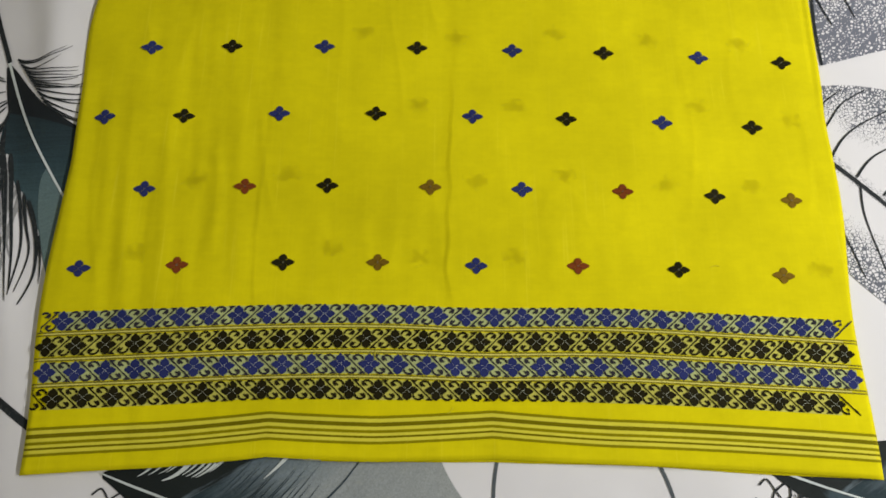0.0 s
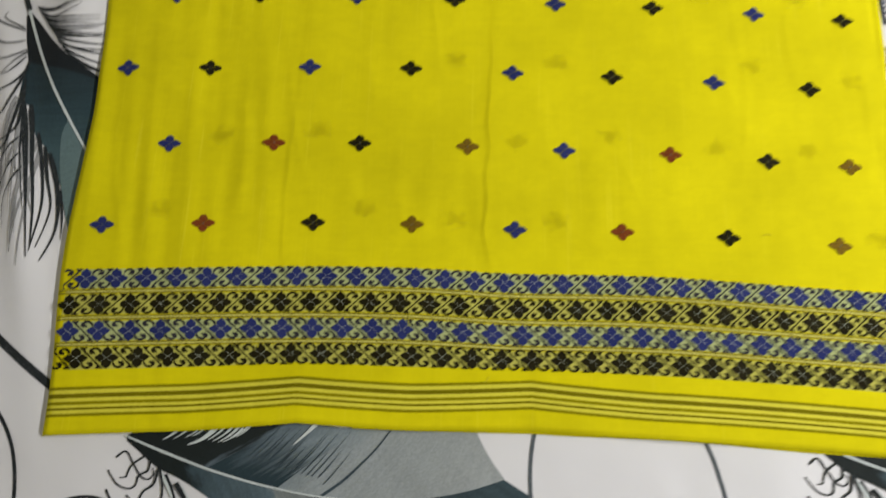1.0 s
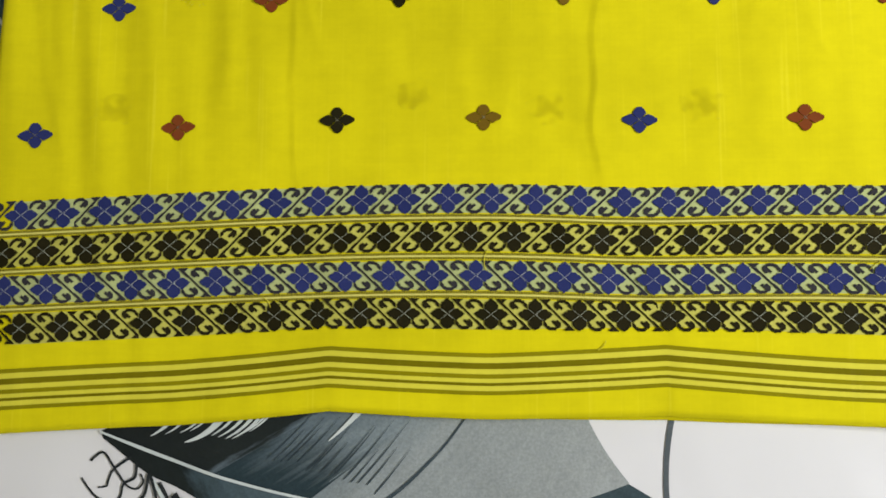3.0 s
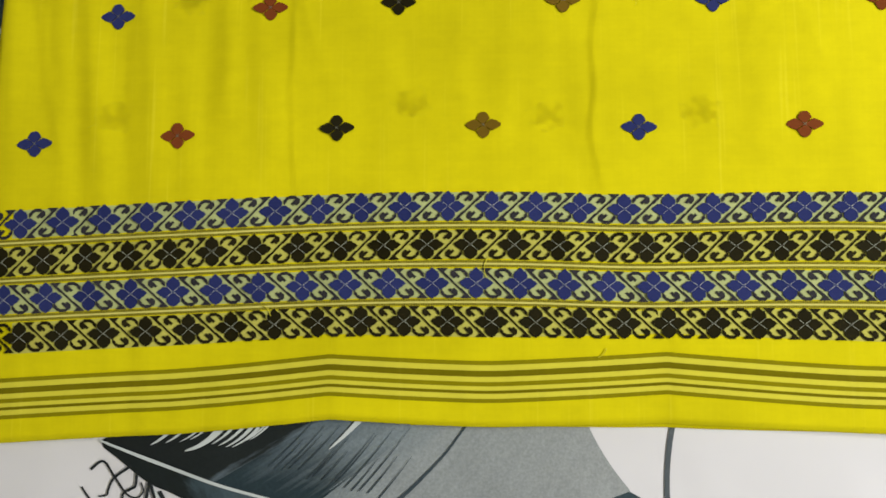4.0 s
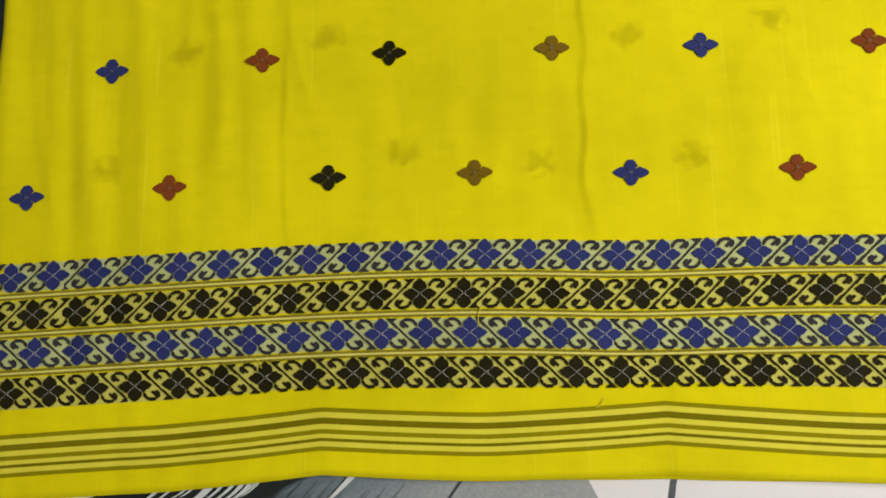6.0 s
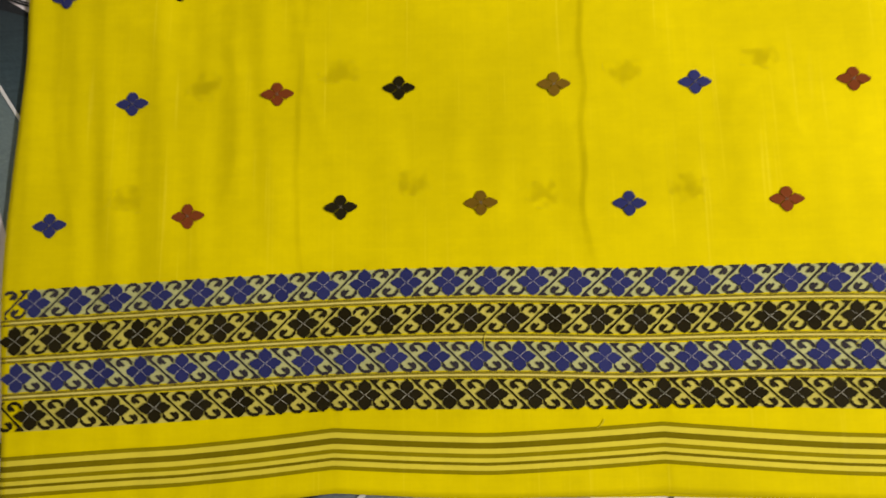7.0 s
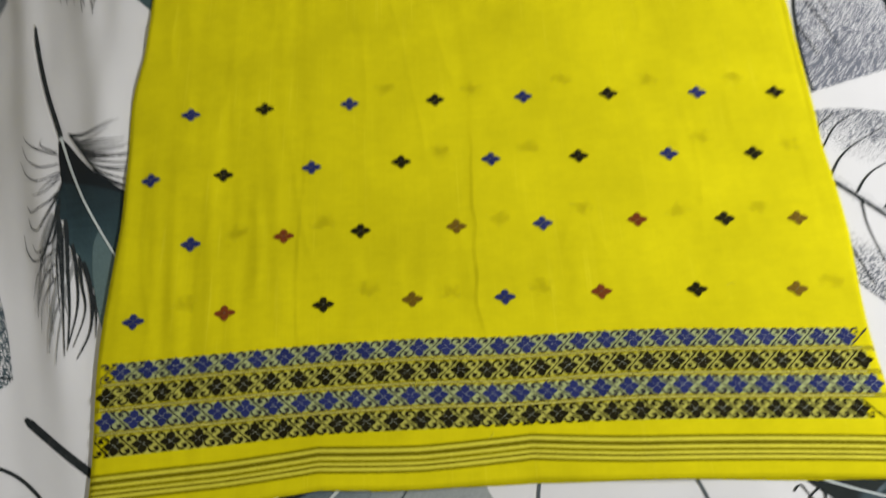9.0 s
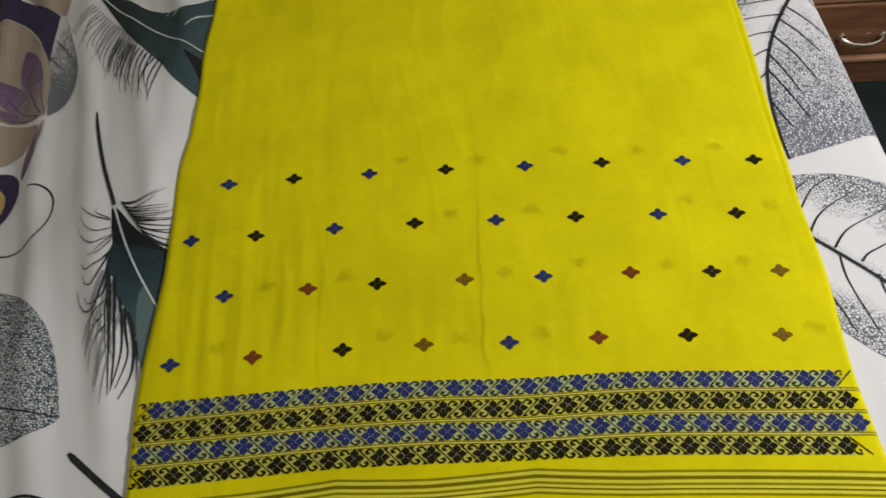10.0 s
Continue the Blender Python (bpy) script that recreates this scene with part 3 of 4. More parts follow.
def leaf(rib, left, right, left_angle, right_angle, net_left, net_right, veins, width, ink=M_INK, drawn=()):
    """A printed net leaf: rib Bezier; widths and directions (degrees) of its halves along the rib."""
    for w, ang, mat in ((left, left_angle, net_left), (right, right_angle, net_right)):
        def place(s, t):
            a = radians(ang(s))
            return bezier(rib, s) + Vector((math.cos(a), math.sin(a))) * (w(s) * t)
        sheet_grid("leaf_print", place, 40, 24, mat, "white printed leaf with a grey net")
    lines = [(curve(rib, 40), width, 1.0, 0.6)]
    for k, side, reach, bend in veins:
        w, ang = (left, left_angle) if side < 0 else (right, right_angle)
        a0 = ang(k)
        lines.append((barb(bezier(rib, k), a0 - bend * 0.5, bend, w(k) * reach, 16), width * 0.5, 1.0, 0.4))
    lines += [(rounded(corners), width * 0.5, 1.0, 0.35) for corners in drawn]
    strokes("leaf_vein", lines, ink, "black printed leaf veins", LIFT * 2)


# leaf with its tip over the bed's side
leaf([(0.40, 0.445), (0.50, 0.36), (0.575, 0.30), (0.70, 0.13)],
     lambda s: 0.16 * math.sin(math.pi * min(1.0, 0.02 + 0.9 * s)) ** 0.8, lambda s: 0.150 * math.sin(math.pi * min(1.0, 0.10 + 0.9 * s)) ** 0.7,
     lambda s: 56 - 16 * s, lambda s: 262 + 20 * s, M_NET, M_NET, [(0.70, -1, 0.9, -20), (0.78, -1, 0.85, -20), (0.72, 1, 0.95, 25), (0.82, 1, 0.9, 25)], 0.0068,
     drawn=(((0.470, 0.425), (0.494, 0.454), (0.520, 0.473)), ((0.470, 0.398), (0.491, 0.421), (0.516, 0.452), (0.551, 0.473)),
            ((0.489, 0.376), (0.508, 0.402), (0.535, 0.423), (0.580, 0.446)), ((0.516, 0.350), (0.535, 0.372), (0.560, 0.388), (0.627, 0.418)),
            ((0.545, 0.326), (0.558, 0.338), (0.573, 0.345), (0.605, 0.359), (0.65, 0.372)),
            ((0.519, 0.343), (0.516, 0.310), (0.519, 0.280), (0.532, 0.215)), ((0.561, 0.305), (0.560, 0.280), (0.566, 0.245), (0.585, 0.19)),
            ((0.470, 0.330), (0.484, 0.286), (0.502, 0.222))))
# leaf farther up
leaf([(0.72, 1.00), (0.538, 0.80), (0.496, 0.700), (0.500, 0.508)],
     lambda s: 0.03 + 0.13 * math.sin(math.pi * s) ** 0.7, lambda s: 0.03 + 0.19 * math.sin(math.pi * min(1.0, 0.08 + s * 0.78)) ** 0.6,
     lambda s: 190, lambda s: -40 + 56 * s ** 4, M_NET, M_NET_DENSE, [], 0.0074,
     drawn=(((0.628, 0.878), (0.668, 0.835), (0.70, 0.79)), ((0.597, 0.843), (0.620, 0.810), (0.645, 0.765)), ((0.574, 0.815), (0.597, 0.780), (0.620, 0.730)),
            ((0.551, 0.777), (0.575, 0.730), (0.595, 0.665)), ((0.532, 0.732), (0.546, 0.695), (0.560, 0.642)), ((0.521, 0.695), (0.538, 0.650), (0.558, 0.584)), ((0.506, 0.628), (0.514, 0.602), (0.525, 0.570)),
            ((0.616, 0.868), (0.560, 0.862), (0.48, 0.85)), ((0.587, 0.825), (0.545, 0.823), (0.48, 0.812)), ((0.552, 0.783), (0.525, 0.780), (0.48, 0.765)),
            ((0.533, 0.742), (0.515, 0.733), (0.48, 0.71)), ((0.518, 0.690), (0.50, 0.675), (0.48, 0.66))))
# leaf at the far left
leaf([(-0.80, 0.225), (-0.70, 0.20), (-0.62, 0.175), (-0.534, 0.161)],
     lambda s: 0.168 * max(0.0, 1 - s ** 4) ** 1.1, lambda s: 0.085 * max(0.0, 1 - s ** 2.0) ** 0.8,
     lambda s: 88 - 8 * s, lambda s: -88 + 6 * s, M_NET_TEAL, M_NET_TEAL,
     [(0.35, -1, 0.9, -20), (0.6, -1, 0.8, -20), (0.5, 1, 0.8, 20)], 0.0030)


def disc(name, cx, cy, r0, r1, a0, a1, material, label, lift=LIFT):
    def place(s, t):
        a = radians(a0 + (a1 - a0) * s)
        r = r0 + (r1 - r0) * t
        return Vector((cx + r * math.cos(a), cy + r * math.sin(a)))
    return sheet_grid(name, place, 48, 14, material, label, lift)


# large purple blossom print at the far left
patch("blossom_print", ((-1.052, 1.245), (-0.933, 1.145), (-0.859, 1.085), (-0.800, 1.035)), ((-0.999, 1.109), (-0.901, 1.053), (-0.822, 0.961), (-0.772, 0.860)),
      M_PURPLE, "dark purple printed blossom edge", LIFT * 0.8)
patch("petal_print", ((-0.93, 1.158), (-0.855, 1.118), (-0.784, 1.081)), ((-0.891, 1.112), (-0.838, 1.067), (-0.781, 1.023)), M_TAN, "tan printed petal", LIFT * 1.4)
patch("blossom_print", ((-0.999, 1.109), (-0.899, 1.049), (-0.820, 0.955), (-0.778, 0.886), (-0.753, 0.817), (-0.734, 0.733)), ((-0.869, 0.771), (-0.82, 0.749), (-0.776, 0.736), (-0.736, 0.730)),
      M_TAN, "tan printed blossom ground", LIFT * 1.4)
patch("petal_print", ((-0.864, 0.760), (-0.802, 0.737), (-0.744, 0.711)), ((-0.824, 0.640), (-0.781, 0.652), (-0.743, 0.678)), M_TAN, "tan printed petal", LIFT * 1.4)
patch("leaf_print", ((-0.815, 0.985), (-0.790, 0.915), (-0.764, 0.850), (-0.748, 0.790), (-0.731, 0.732)), ((-0.792, 1.046), (-0.734, 0.928), (-0.693, 0.827), (-0.694, 0.758), (-0.729, 0.728)),
      M_STIPPLE, "grey stippled printed leaf", LIFT * 0.7)
for x0, y0, x1, y1, wide in ((-0.748, 0.739, -0.860, 0.957, 0.026), (-0.752, 0.734, -0.915, 0.885, 0.024), (-0.761, 0.730, -0.885, 0.802, 0.009), (-0.736, 0.716, -0.743, 0.594, 0.011), (-0.732, 0.722, -0.737, 0.655, 0.007)):
    a, b = Vector((x0, y0)), Vector((x1, y1))
    nrm = Vector((y0 - y1, x1 - x0)).normalized()
    sheet_grid("petal_print", lambda u, w: a.lerp(b, u) + nrm * wide * (w * 2 - 1) * math.sin(math.pi * u ** 1.3) ** 0.8, 24, 8, M_MAUVE, "mauve printed petal", LIFT * 2.2)
veins = [(rounded(((-0.745, 0.738), (-0.790, 0.800), (-0.83, 0.87))), 0.0022, 1.2, 0.3), (rounded(((-0.748, 0.733), (-0.80, 0.765), (-0.87, 0.835))), 0.0022, 1.2, 0.3),
         (rounded(((-0.750, 0.730), (-0.81, 0.750), (-0.88, 0.782))), 0.0020, 1.2, 0.4), (rounded(((-0.735, 0.735), (-0.765, 0.800), (-0.800, 0.905))), 0.0018, 1.0, 0.3)]
strokes("petal_vein", veins, M_MAUVE_LINE, "thin dark mauve printed petal veins", LIFT * 3)
strokes("leaf_vein", [(rounded(((-0.778, 0.945), (-0.745, 0.905), (-0.722, 0.872))), 0.0030, 1.0, 0.5), (rounded(((-0.785, 0.905), (-0.755, 0.872), (-0.735, 0.850))), 0.0026, 1.0, 0.5)], M_GREY_INK, "slate printed leaf veins", LIFT * 2)
disc("blossom_print", -0.806, 0.560, 0.0, 0.066, -100, 100, M_PURPLE, "dark purple printed bud")
disc("blossom_print", -0.812, 0.548, 0.0, 0.046, -100, 100, M_OCHRE, "ochre printed bud centre", LIFT * 2)

# ---------------------------------------------------------------- the yellow cloth
HEM, TOP_V = 0.016, 1.36


def sway(x, v):
    """How far the weave lines bow along the cloth: an even arc, kinked near the hem where two old folds cross."""
    arc = -0.060 * x * x
    low = -0.078 * x * x + 0.0068 * tent(x, -0.177, 0.12) ** 1.5 + (0.0028 + 0.0036 * smooth(0.018, 0.034, v)) * tent(x, 0.060, 0.13) ** 1.5
    k = smooth(0.062, 0.10, v)
    bow = 0.0022 * math.exp(-((x + 0.14) / 0.13) ** 2) - 0.0018 * math.exp(-((x - 0.04) / 0.06) ** 2) + 0.0013 * math.exp(-((x - 0.21) / 0.08) ** 2)
    bow *= 1 - 0.6 * smooth(0.18, 0.40, v)
    return low + (arc + bow - low) * k


def edge_left(v):
    return -0.428 - 0.010 * smooth(0.0, 0.2, v) - 0.004 * math.exp(-((v - 0.55) / 0.05) ** 2) + 0.002 * math.sin(v * 21)


def edge_right(v):
    return 0.477 + 0.014 * smooth(0.15, 0.40, v) + 0.022 * smooth(0.4, 0.95, v) + 0.0012 * math.sin(v * 26)


def fold_step(d):
    """An old pressed fold: a short rise, then a slow fall."""
    return smooth(-0.0028, 0.0022, d) * math.exp(-max(0.0, d) / 0.016) if d < 0.10 else 0.0


def cloth_lift(x, v):
    lo, hi = edge_left(v), edge_right(v)
    inset = min(x - lo, hi - x)
    rim = 0.0075 * (1 - (1 - min(1.0, max(0.0, inset) / 0.010)) ** 2) + 0.0012
    hem = min(1.0, max(0.0, (v - HEM) / 0.004))
    rim = rim * (0.62 + 0.38 * hem) if v < HEM + 0.004 else rim
    ca = -0.177 - 0.028 * smooth(0.06, 0.2, v) + 0.004 * math.sin(v * 17)
    cb = 0.060 - 0.044 * smooth(0.06, 0.2, v) + 0.004 * math.sin(v * 13 + 1)
    field = 0.35 + 0.65 * smooth(0.18, 0.21, v)
    ca += 0.003 * noise.noise(Vector((v * 22, 3.0, 17.0)))
    cb += 0.006 * noise.noise(Vector((v * 20, 8.0, 17.0)))
    deep_a = smooth(0.36, 0.30, v) * (0.6 + 0.6 * noise.noise(Vector((v * 14, 1.0, 27.0))))
    deep_b = smooth(0.52, 0.40, v) * (0.8 + 0.6 * noise.noise(Vector((v * 14, 5.0, 27.0))))
    weak = 0.0006 - 0.0004 * smooth(0.34, 0.50, v)
    crease = (weak + 0.0009 * deep_a) * fold_step(x - ca) + (weak + 0.0012 * deep_b) * fold_step(x - cb)
    crease = crease * field - 0.0006 * tent(x, ca - 0.012, 0.02) - 0.0006 * tent(x, cb - 0.012, 0.02)
    wr = smooth(-0.16, -0.30, x) * smooth(0.18, 0.26, v) * (1 - 0.8 * smooth(0.42, 0.62, v))
    ripple = 0.6 * noise.noise(Vector((x * 26 + v * 2, v * 3.2, 3.0))) + 0.55 * noise.noise(Vector((x * 58 + v * 3, v * 5.5, 13.0)))
    slack = noise.noise(Vector((x * 7, v * 3.5, 9.0)))
    cross = noise.noise(Vector((x * 9 + v * 9, v * 14 - x * 7, 5.0)))
    flute = 0.0010 * noise.noise(Vector((x * 42, v * 4, 11.0))) * smooth(0.19, 0.22, v) * smooth(0.34, 0.24, v)
    low = smooth(-0.10, -0.28, x) * (1 - smooth(0.18, 0.26, v))
    lines = max(0.0, 1 - 7 * abs(noise.noise(Vector((x * 5 + v * 4, v * 4.5 - x * 2, 21.0)))))
    fine = max(0.0, 1 - 6 * abs(noise.noise(Vector((x * 16, v * 5.5 + x * 3, 31.0)))))
    pucker = lines * 0.0006 * smooth(0.22, 0.34, v) + fine * 0.0005 * smooth(0.19, 0.24, v)
    return rim + crease + pucker + ripple * (0.0005 + 0.0028 * wr + 0.0014 * low) + slack * 0.0018 + cross * (0.0016 + 0.0016 * smooth(0.5, 0.7, v)) * smooth(0.2, 0.4, v) + flute - 0.0016 * tent(hi - x, 0.014, 0.006) * smooth(0.40, 0.55, v)


def cloth_point(x, v, lift=0.0):
    y = v + sway(x, v)
    return Vector((x, y, BED_TOP + 0.0008 + cloth_lift(x, v) + lift))


def cloth_frame(x, v, lift, turn=0.0):
    """A pose lying on the cloth at (x, v)."""
    e = 0.006
    du = (cloth_point(x + e, v) - cloth_point(x - e, v)).normalized()
    dv = (cloth_point(x, v + e) - cloth_point(x, v - e)).normalized()
    n = du.cross(dv).normalized()
    dv = n.cross(du)
    m = Matrix((du, dv, n)).transposed().to_4x4()
    return Matrix.Translation(cloth_point(x, v, lift)) @ m @ pose(0, 0, 0, 0, 0, turn)


shawl = tagged(new("handloom_cloth"), "bright yellow handloom cloth with woven border on the sheet", "cloth")
cols, rows = 430, 310
verts = []
for j in range(rows):
    v = HEM + (TOP_V - HEM) * (j / (rows - 1)) ** 1.25
    for i in range(cols):
        a = i / (cols - 1)
        lo, hi = edge_left(v), edge_right(v)
        verts.append(cloth_point(lo + (hi - lo) * a, v))
faces = grid_faces(cols, rows)
# a turned-down rim all round
loop = list(range(cols)) + [j * cols + cols - 1 for j in range(1, rows)] + [(rows - 1) * cols + i for i in range(cols - 2, -1, -1)] + [j * cols for j in range(rows - 2, 0, -1)]
base = len(verts)
for k in loop:
    p = verts[k]
    verts.append(Vector((p.x, p.y, BED_TOP - 0.001)))
for i in range(len(loop)):
    j = (i + 1) % len(loop)
    faces.append((loop[j], loop[i], base + i, base + j))
mesh_object("fabric", verts, faces, M_YELLOW, shawl, smooth_faces=True)


# the under layer peeps out along the hem
n = 160
verts = []
for dv in (0.004, 0.0):
    for i in range(n):
        x = -0.12 + 0.57 * i / (n - 1)
        v = HEM - 0.0016 - 0.0012 * math.sin(x * 23) + dv
        verts.append(Vector((x, v + sway(x, HEM), BED_TOP + 0.0022)))
for i in range(n):
    q = verts[n + i]
    verts.append(Vector((q.x, q.y, BED_TOP - 0.001)))
mesh_object("under_layer", verts, grid_faces(n, 3), M_YELLOW, shawl, "edge of the folded layer beneath", smooth_faces=True)


def strip(name, v0, v1, x0, x1, material, lift, label=""):
    """A woven stripe that follows the cloth."""
    n = 220
    verts = []
    for v in (v0, v1):
        for i in range(n):
            f = i / (n - 1)
            x = (edge_left(v) + 0.0025 if x0 is None else x0) * (1 - f) + (edge_right(v) - 0.0025 if x1 is None else x1) * f
            verts.append(cloth_point(x, v, lift))
    return mesh_object(name, verts, grid_faces(n, 2), material, shawl, label, smooth_faces=True)


# hem stripes on a paler weft
strip("stripe_ground", 0.0335, 0.0620, None, None, M_PALE, 0.0002, "pale yellow weft between the hem stripes")
for v, w, mat in ((0.0608, 0.0030, M_OLIVE), (0.0533, 0.0042, M_DARK_OLIVE), (0.0461, 0.0030, M_OLIVE), (0.0406, 0.0021, M_DARK_OLIVE), (0.0346, 0.0028, M_OLIVE)):
    strip("hem_stripe", v - w / 2, v + w / 2, None, None, mat, 0.0004, "olive woven hem stripe")

# border bands: flower spacing, first flower, last index, middle line, mirrored, colours
BANDS = (
    (0.03140, -0.4065, 28, 0.1707, False, M_BLUE, M_VINE_BLUE, M_GROUND_BLUE),
    (0.03118, -0.4195, 29, 0.1432, False, M_BLACK, M_VINE_DARK, M_GROUND_DARK),
    (0.03121, -0.4160, 29, 0.1155, True, M_BLUE, M_VINE_BLUE, M_GROUND_BLUE),
    (0.03100, -0.4030, 28, 0.0885, True, M_BLACK, M_VINE_DARK, M_GROUND_DARK),
)
HALF = 0.0110
for v in (0.1570, 0.1294, 0.1020):
    strip("divider_ground", v - 0.0024, v + 0.0024, -0.425, 0.455, M_LINE, 0.0002, "pale woven line between border bands")
    for dv in (-0.00155, 0.00155):
        strip("divider_stripe", v + dv - 0.0009, v + dv + 0.0009, None, None, M_HATCH, 0.0004, "olive woven line between border bands")


def cells_mesh(name, inside, x0, x1, y0, y1, cell, high, material):
    """A stepped woven figure: the cells of a fine grid that lie inside it, as one slightly raised sheet with side walls."""
    nxc, nyc = round((x1 - x0) / cell), round((y1 - y0) / cell)
    filled = {(i, j) for j in range(nyc) for i in range(nxc) if inside(x0 + (i + 0.5) * cell, y0 + (j + 0.5) * cell)}
    verts, faces, known = [], [], {}

    def corner(i, j, top):
        key = (i, j, top)
        if key not in known:
            known[key] = len(verts)
            verts.append((x0 + i * cell, y0 + j * cell, high if top else 0.0))
        return known[key]

    for i, j in sorted(filled):
        ring = ((i, j), (i + 1, j), (i + 1, j + 1), (i, j + 1))
        faces.append(tuple(corner(*c, True) for c in ring))
        for k, step in enumerate(((0, -1), (1, 0), (0, 1), (-1, 0))):
            if (i + step[0], j + step[1]) not in filled:
                p, q = ring[k], ring[(k + 1) % 4]
                faces.append((corner(*q, True), corner(*p, True), corner(*p, False), corner(*q, False)))
    me = bpy.data.meshes.new(name)
    me.from_pydata(verts, [], faces)
    me.materials.append(material)
    return me


def petals(x, y, rx, ry, half_x, half_y, peak, tip_x, tip_y):
    """Whether a point lies in a four-petalled flower of those reaches; in millimetres."""
    def petal(a, b, reach, half, tip):
        if a < 0.35 or a > reach:
            return False
        k = a / reach
        w = half * (k / peak) ** 1.05 if k < peak else half * ((1 - k) / (1 - peak)) ** tip
        return abs(b) < w
    return petal(x, y, rx, half_x, tip_x) or petal(-x, y, rx, half_x, tip_x) or petal(y, x, ry, half_y, tip_y) or petal(-y, x, ry, half_y, tip_y)


def near_line(x, y, pts, half):
    p = Vector((x, y))
    for a, b in zip(pts, pts[1:]):
        a, b = Vector(a), Vector(b)
        d = b - a
        k = min(1.0, max(0.0, (p - a).dot(d) / d.length_squared))
        if (a + d * k - p).length < half:
            return True
    return False


HOOK = [(-9.6, 5.6), (-7.6, 8.0), (-4.8, 9.5), (-1.4, 9.5), (1.4, 7.6), (0.6, 5.6), (-2.6, 5.0)]


def vine_inside(x, y):
    """Scroll, stem and corner pieces between two flowers, about the middle of the slanting stem; in millimetres."""
    if flower_inside((x - 15.6) * 0.86, y * 0.88) or flower_inside((x + 15.6) * 0.86, y * 0.88):
        return False
    for s in (1, -1):
        a, b = x * s, y * s
        if near_line(a, b, HOOK, 1.05) or (a - 0.1) ** 2 + (b - 6.1) ** 2 < 5.2:
            return True
        if 8.3 < b < 11.2 and 3.8 + (11.2 - b) * 1.2 < a < 13.2 - (11.2 - b) * 1.5:
            return True
    return near_line(x, y, [(-10.8, -10.1), (10.8, 10.1)], 0.66)


def flower_inside(x, y):
    ax, ay = abs(x), abs(y)
    upright = ay < 10.8 and ax < min(ay * 1.36 + 0.4, 5.0 if ay < 6.8 else 5.0 * ((10.8 - ay) / 4.0) ** 0.7)
    level = ax < 12.0 and ay < min(ax * 0.735 + 0.4, 4.1 if ax < 6.8 else 4.1 * ((12.0 - ax) / 5.2) ** 0.75)
    return upright or level


def dots_inside(x, y):
    k = round(abs(x) / 1.15)
    return k < 5 and abs(abs(x) - k * 1.15) < 0.25 and abs(abs(y) - k * 0.9) < 0.25


def motif_inside(x, y):
    return petals(x, y, 12.9, 9.6, 4.3, 5.0, 0.48, 0.62, 0.45)


def motif_dots(x, y):
    return abs(abs(x) - abs(y)) < 0.25 and abs(x) < 1.3


MM = 0.001


def figure(name, inside, reach, cell, high, material):
    me = cells_mesh(name, lambda x, y: inside(x / MM, y / MM), -reach * MM, reach * MM, -11.6 * MM, 11.6 * MM, cell * MM, high, material)
    return me


FLOWER = {m: figure("border_flower", flower_inside, 12.15, 0.81, 0.0005, m) for m in (M_BLUE, M_BLACK)}
VINE = {m: figure("border_vine", vine_inside, 14.4, 0.8, 0.0004, m) for m in (M_VINE_BLUE, M_VINE_DARK)}
VINE_START = {m: figure("border_vine", lambda x, y: x > -7.0 and vine_inside(x, y), 14.4, 0.8, 0.0004, m) for m in (M_VINE_BLUE, M_VINE_DARK)}
VINE_END = {m: figure("border_vine", lambda x, y: vine_inside(x, y) and (near_line(x, y, [(-10.8, -10.1), (10.8, 10.1)], 0.66) or x < -1.0 and y > 0), 14.4, 0.8, 0.0004, m) for m in (M_VINE_BLUE, M_VINE_DARK)}
DOTS = figure("flower_outline", dots_inside, 6.0, 0.2, 0.0003, M_WHITE_THREAD)
MOTIF = {m: figure("field_motif", motif_inside, 13.0, 0.6, 0.0006, m) for m in (M_BLUE, M_BLACK, M_RED, M_BROWN)}
MOTIF_DOTS = figure("motif_outline", motif_dots, 4.0, 0.4, 0.0003, M_DIM_THREAD)


def sewn(name, mesh, m, parent, label=""):
    ob = new(name, mesh)
    ob.parent = parent
    ob.matrix_local = m
    if label:
        tagged(ob, label)
    return ob


for step, first, count, mid, mirrored, m_flower, m_vine, m_ground in BANDS:
    last = first + step * (count - 1)
    strip("border_band", mid - HALF + 0.0008, mid + HALF - 0.0008, first - 0.006, last + 0.006, m_ground, 0.0003, "pale woven ground of a border band")
    flip = Matrix.Diagonal((1, -1, 1, 1)) if mirrored else Matrix.Identity(4)
    for i in range(count):
        x = first + step * i
        flower = sewn("border_flower", FLOWER[m_flower], cloth_frame(x, mid, 0.0006), shawl)
        sewn("flower_outline", DOTS, pose(0, 0, 0.0004), flower)
        if i < count - 1:
            sewn("border_vine", VINE[m_vine], cloth_frame(x + step / 2, mid, 0.0006) @ flip, shawl)

    if count == 28:
        sewn("border_vine", VINE_START[m_vine], cloth_frame(first - step / 2, mid, 0.0006) @ flip, shawl)
        sewn("border_vine", VINE_END[m_vine], cloth_frame(last + step / 2, mid, 0.0006) @ flip, shawl)

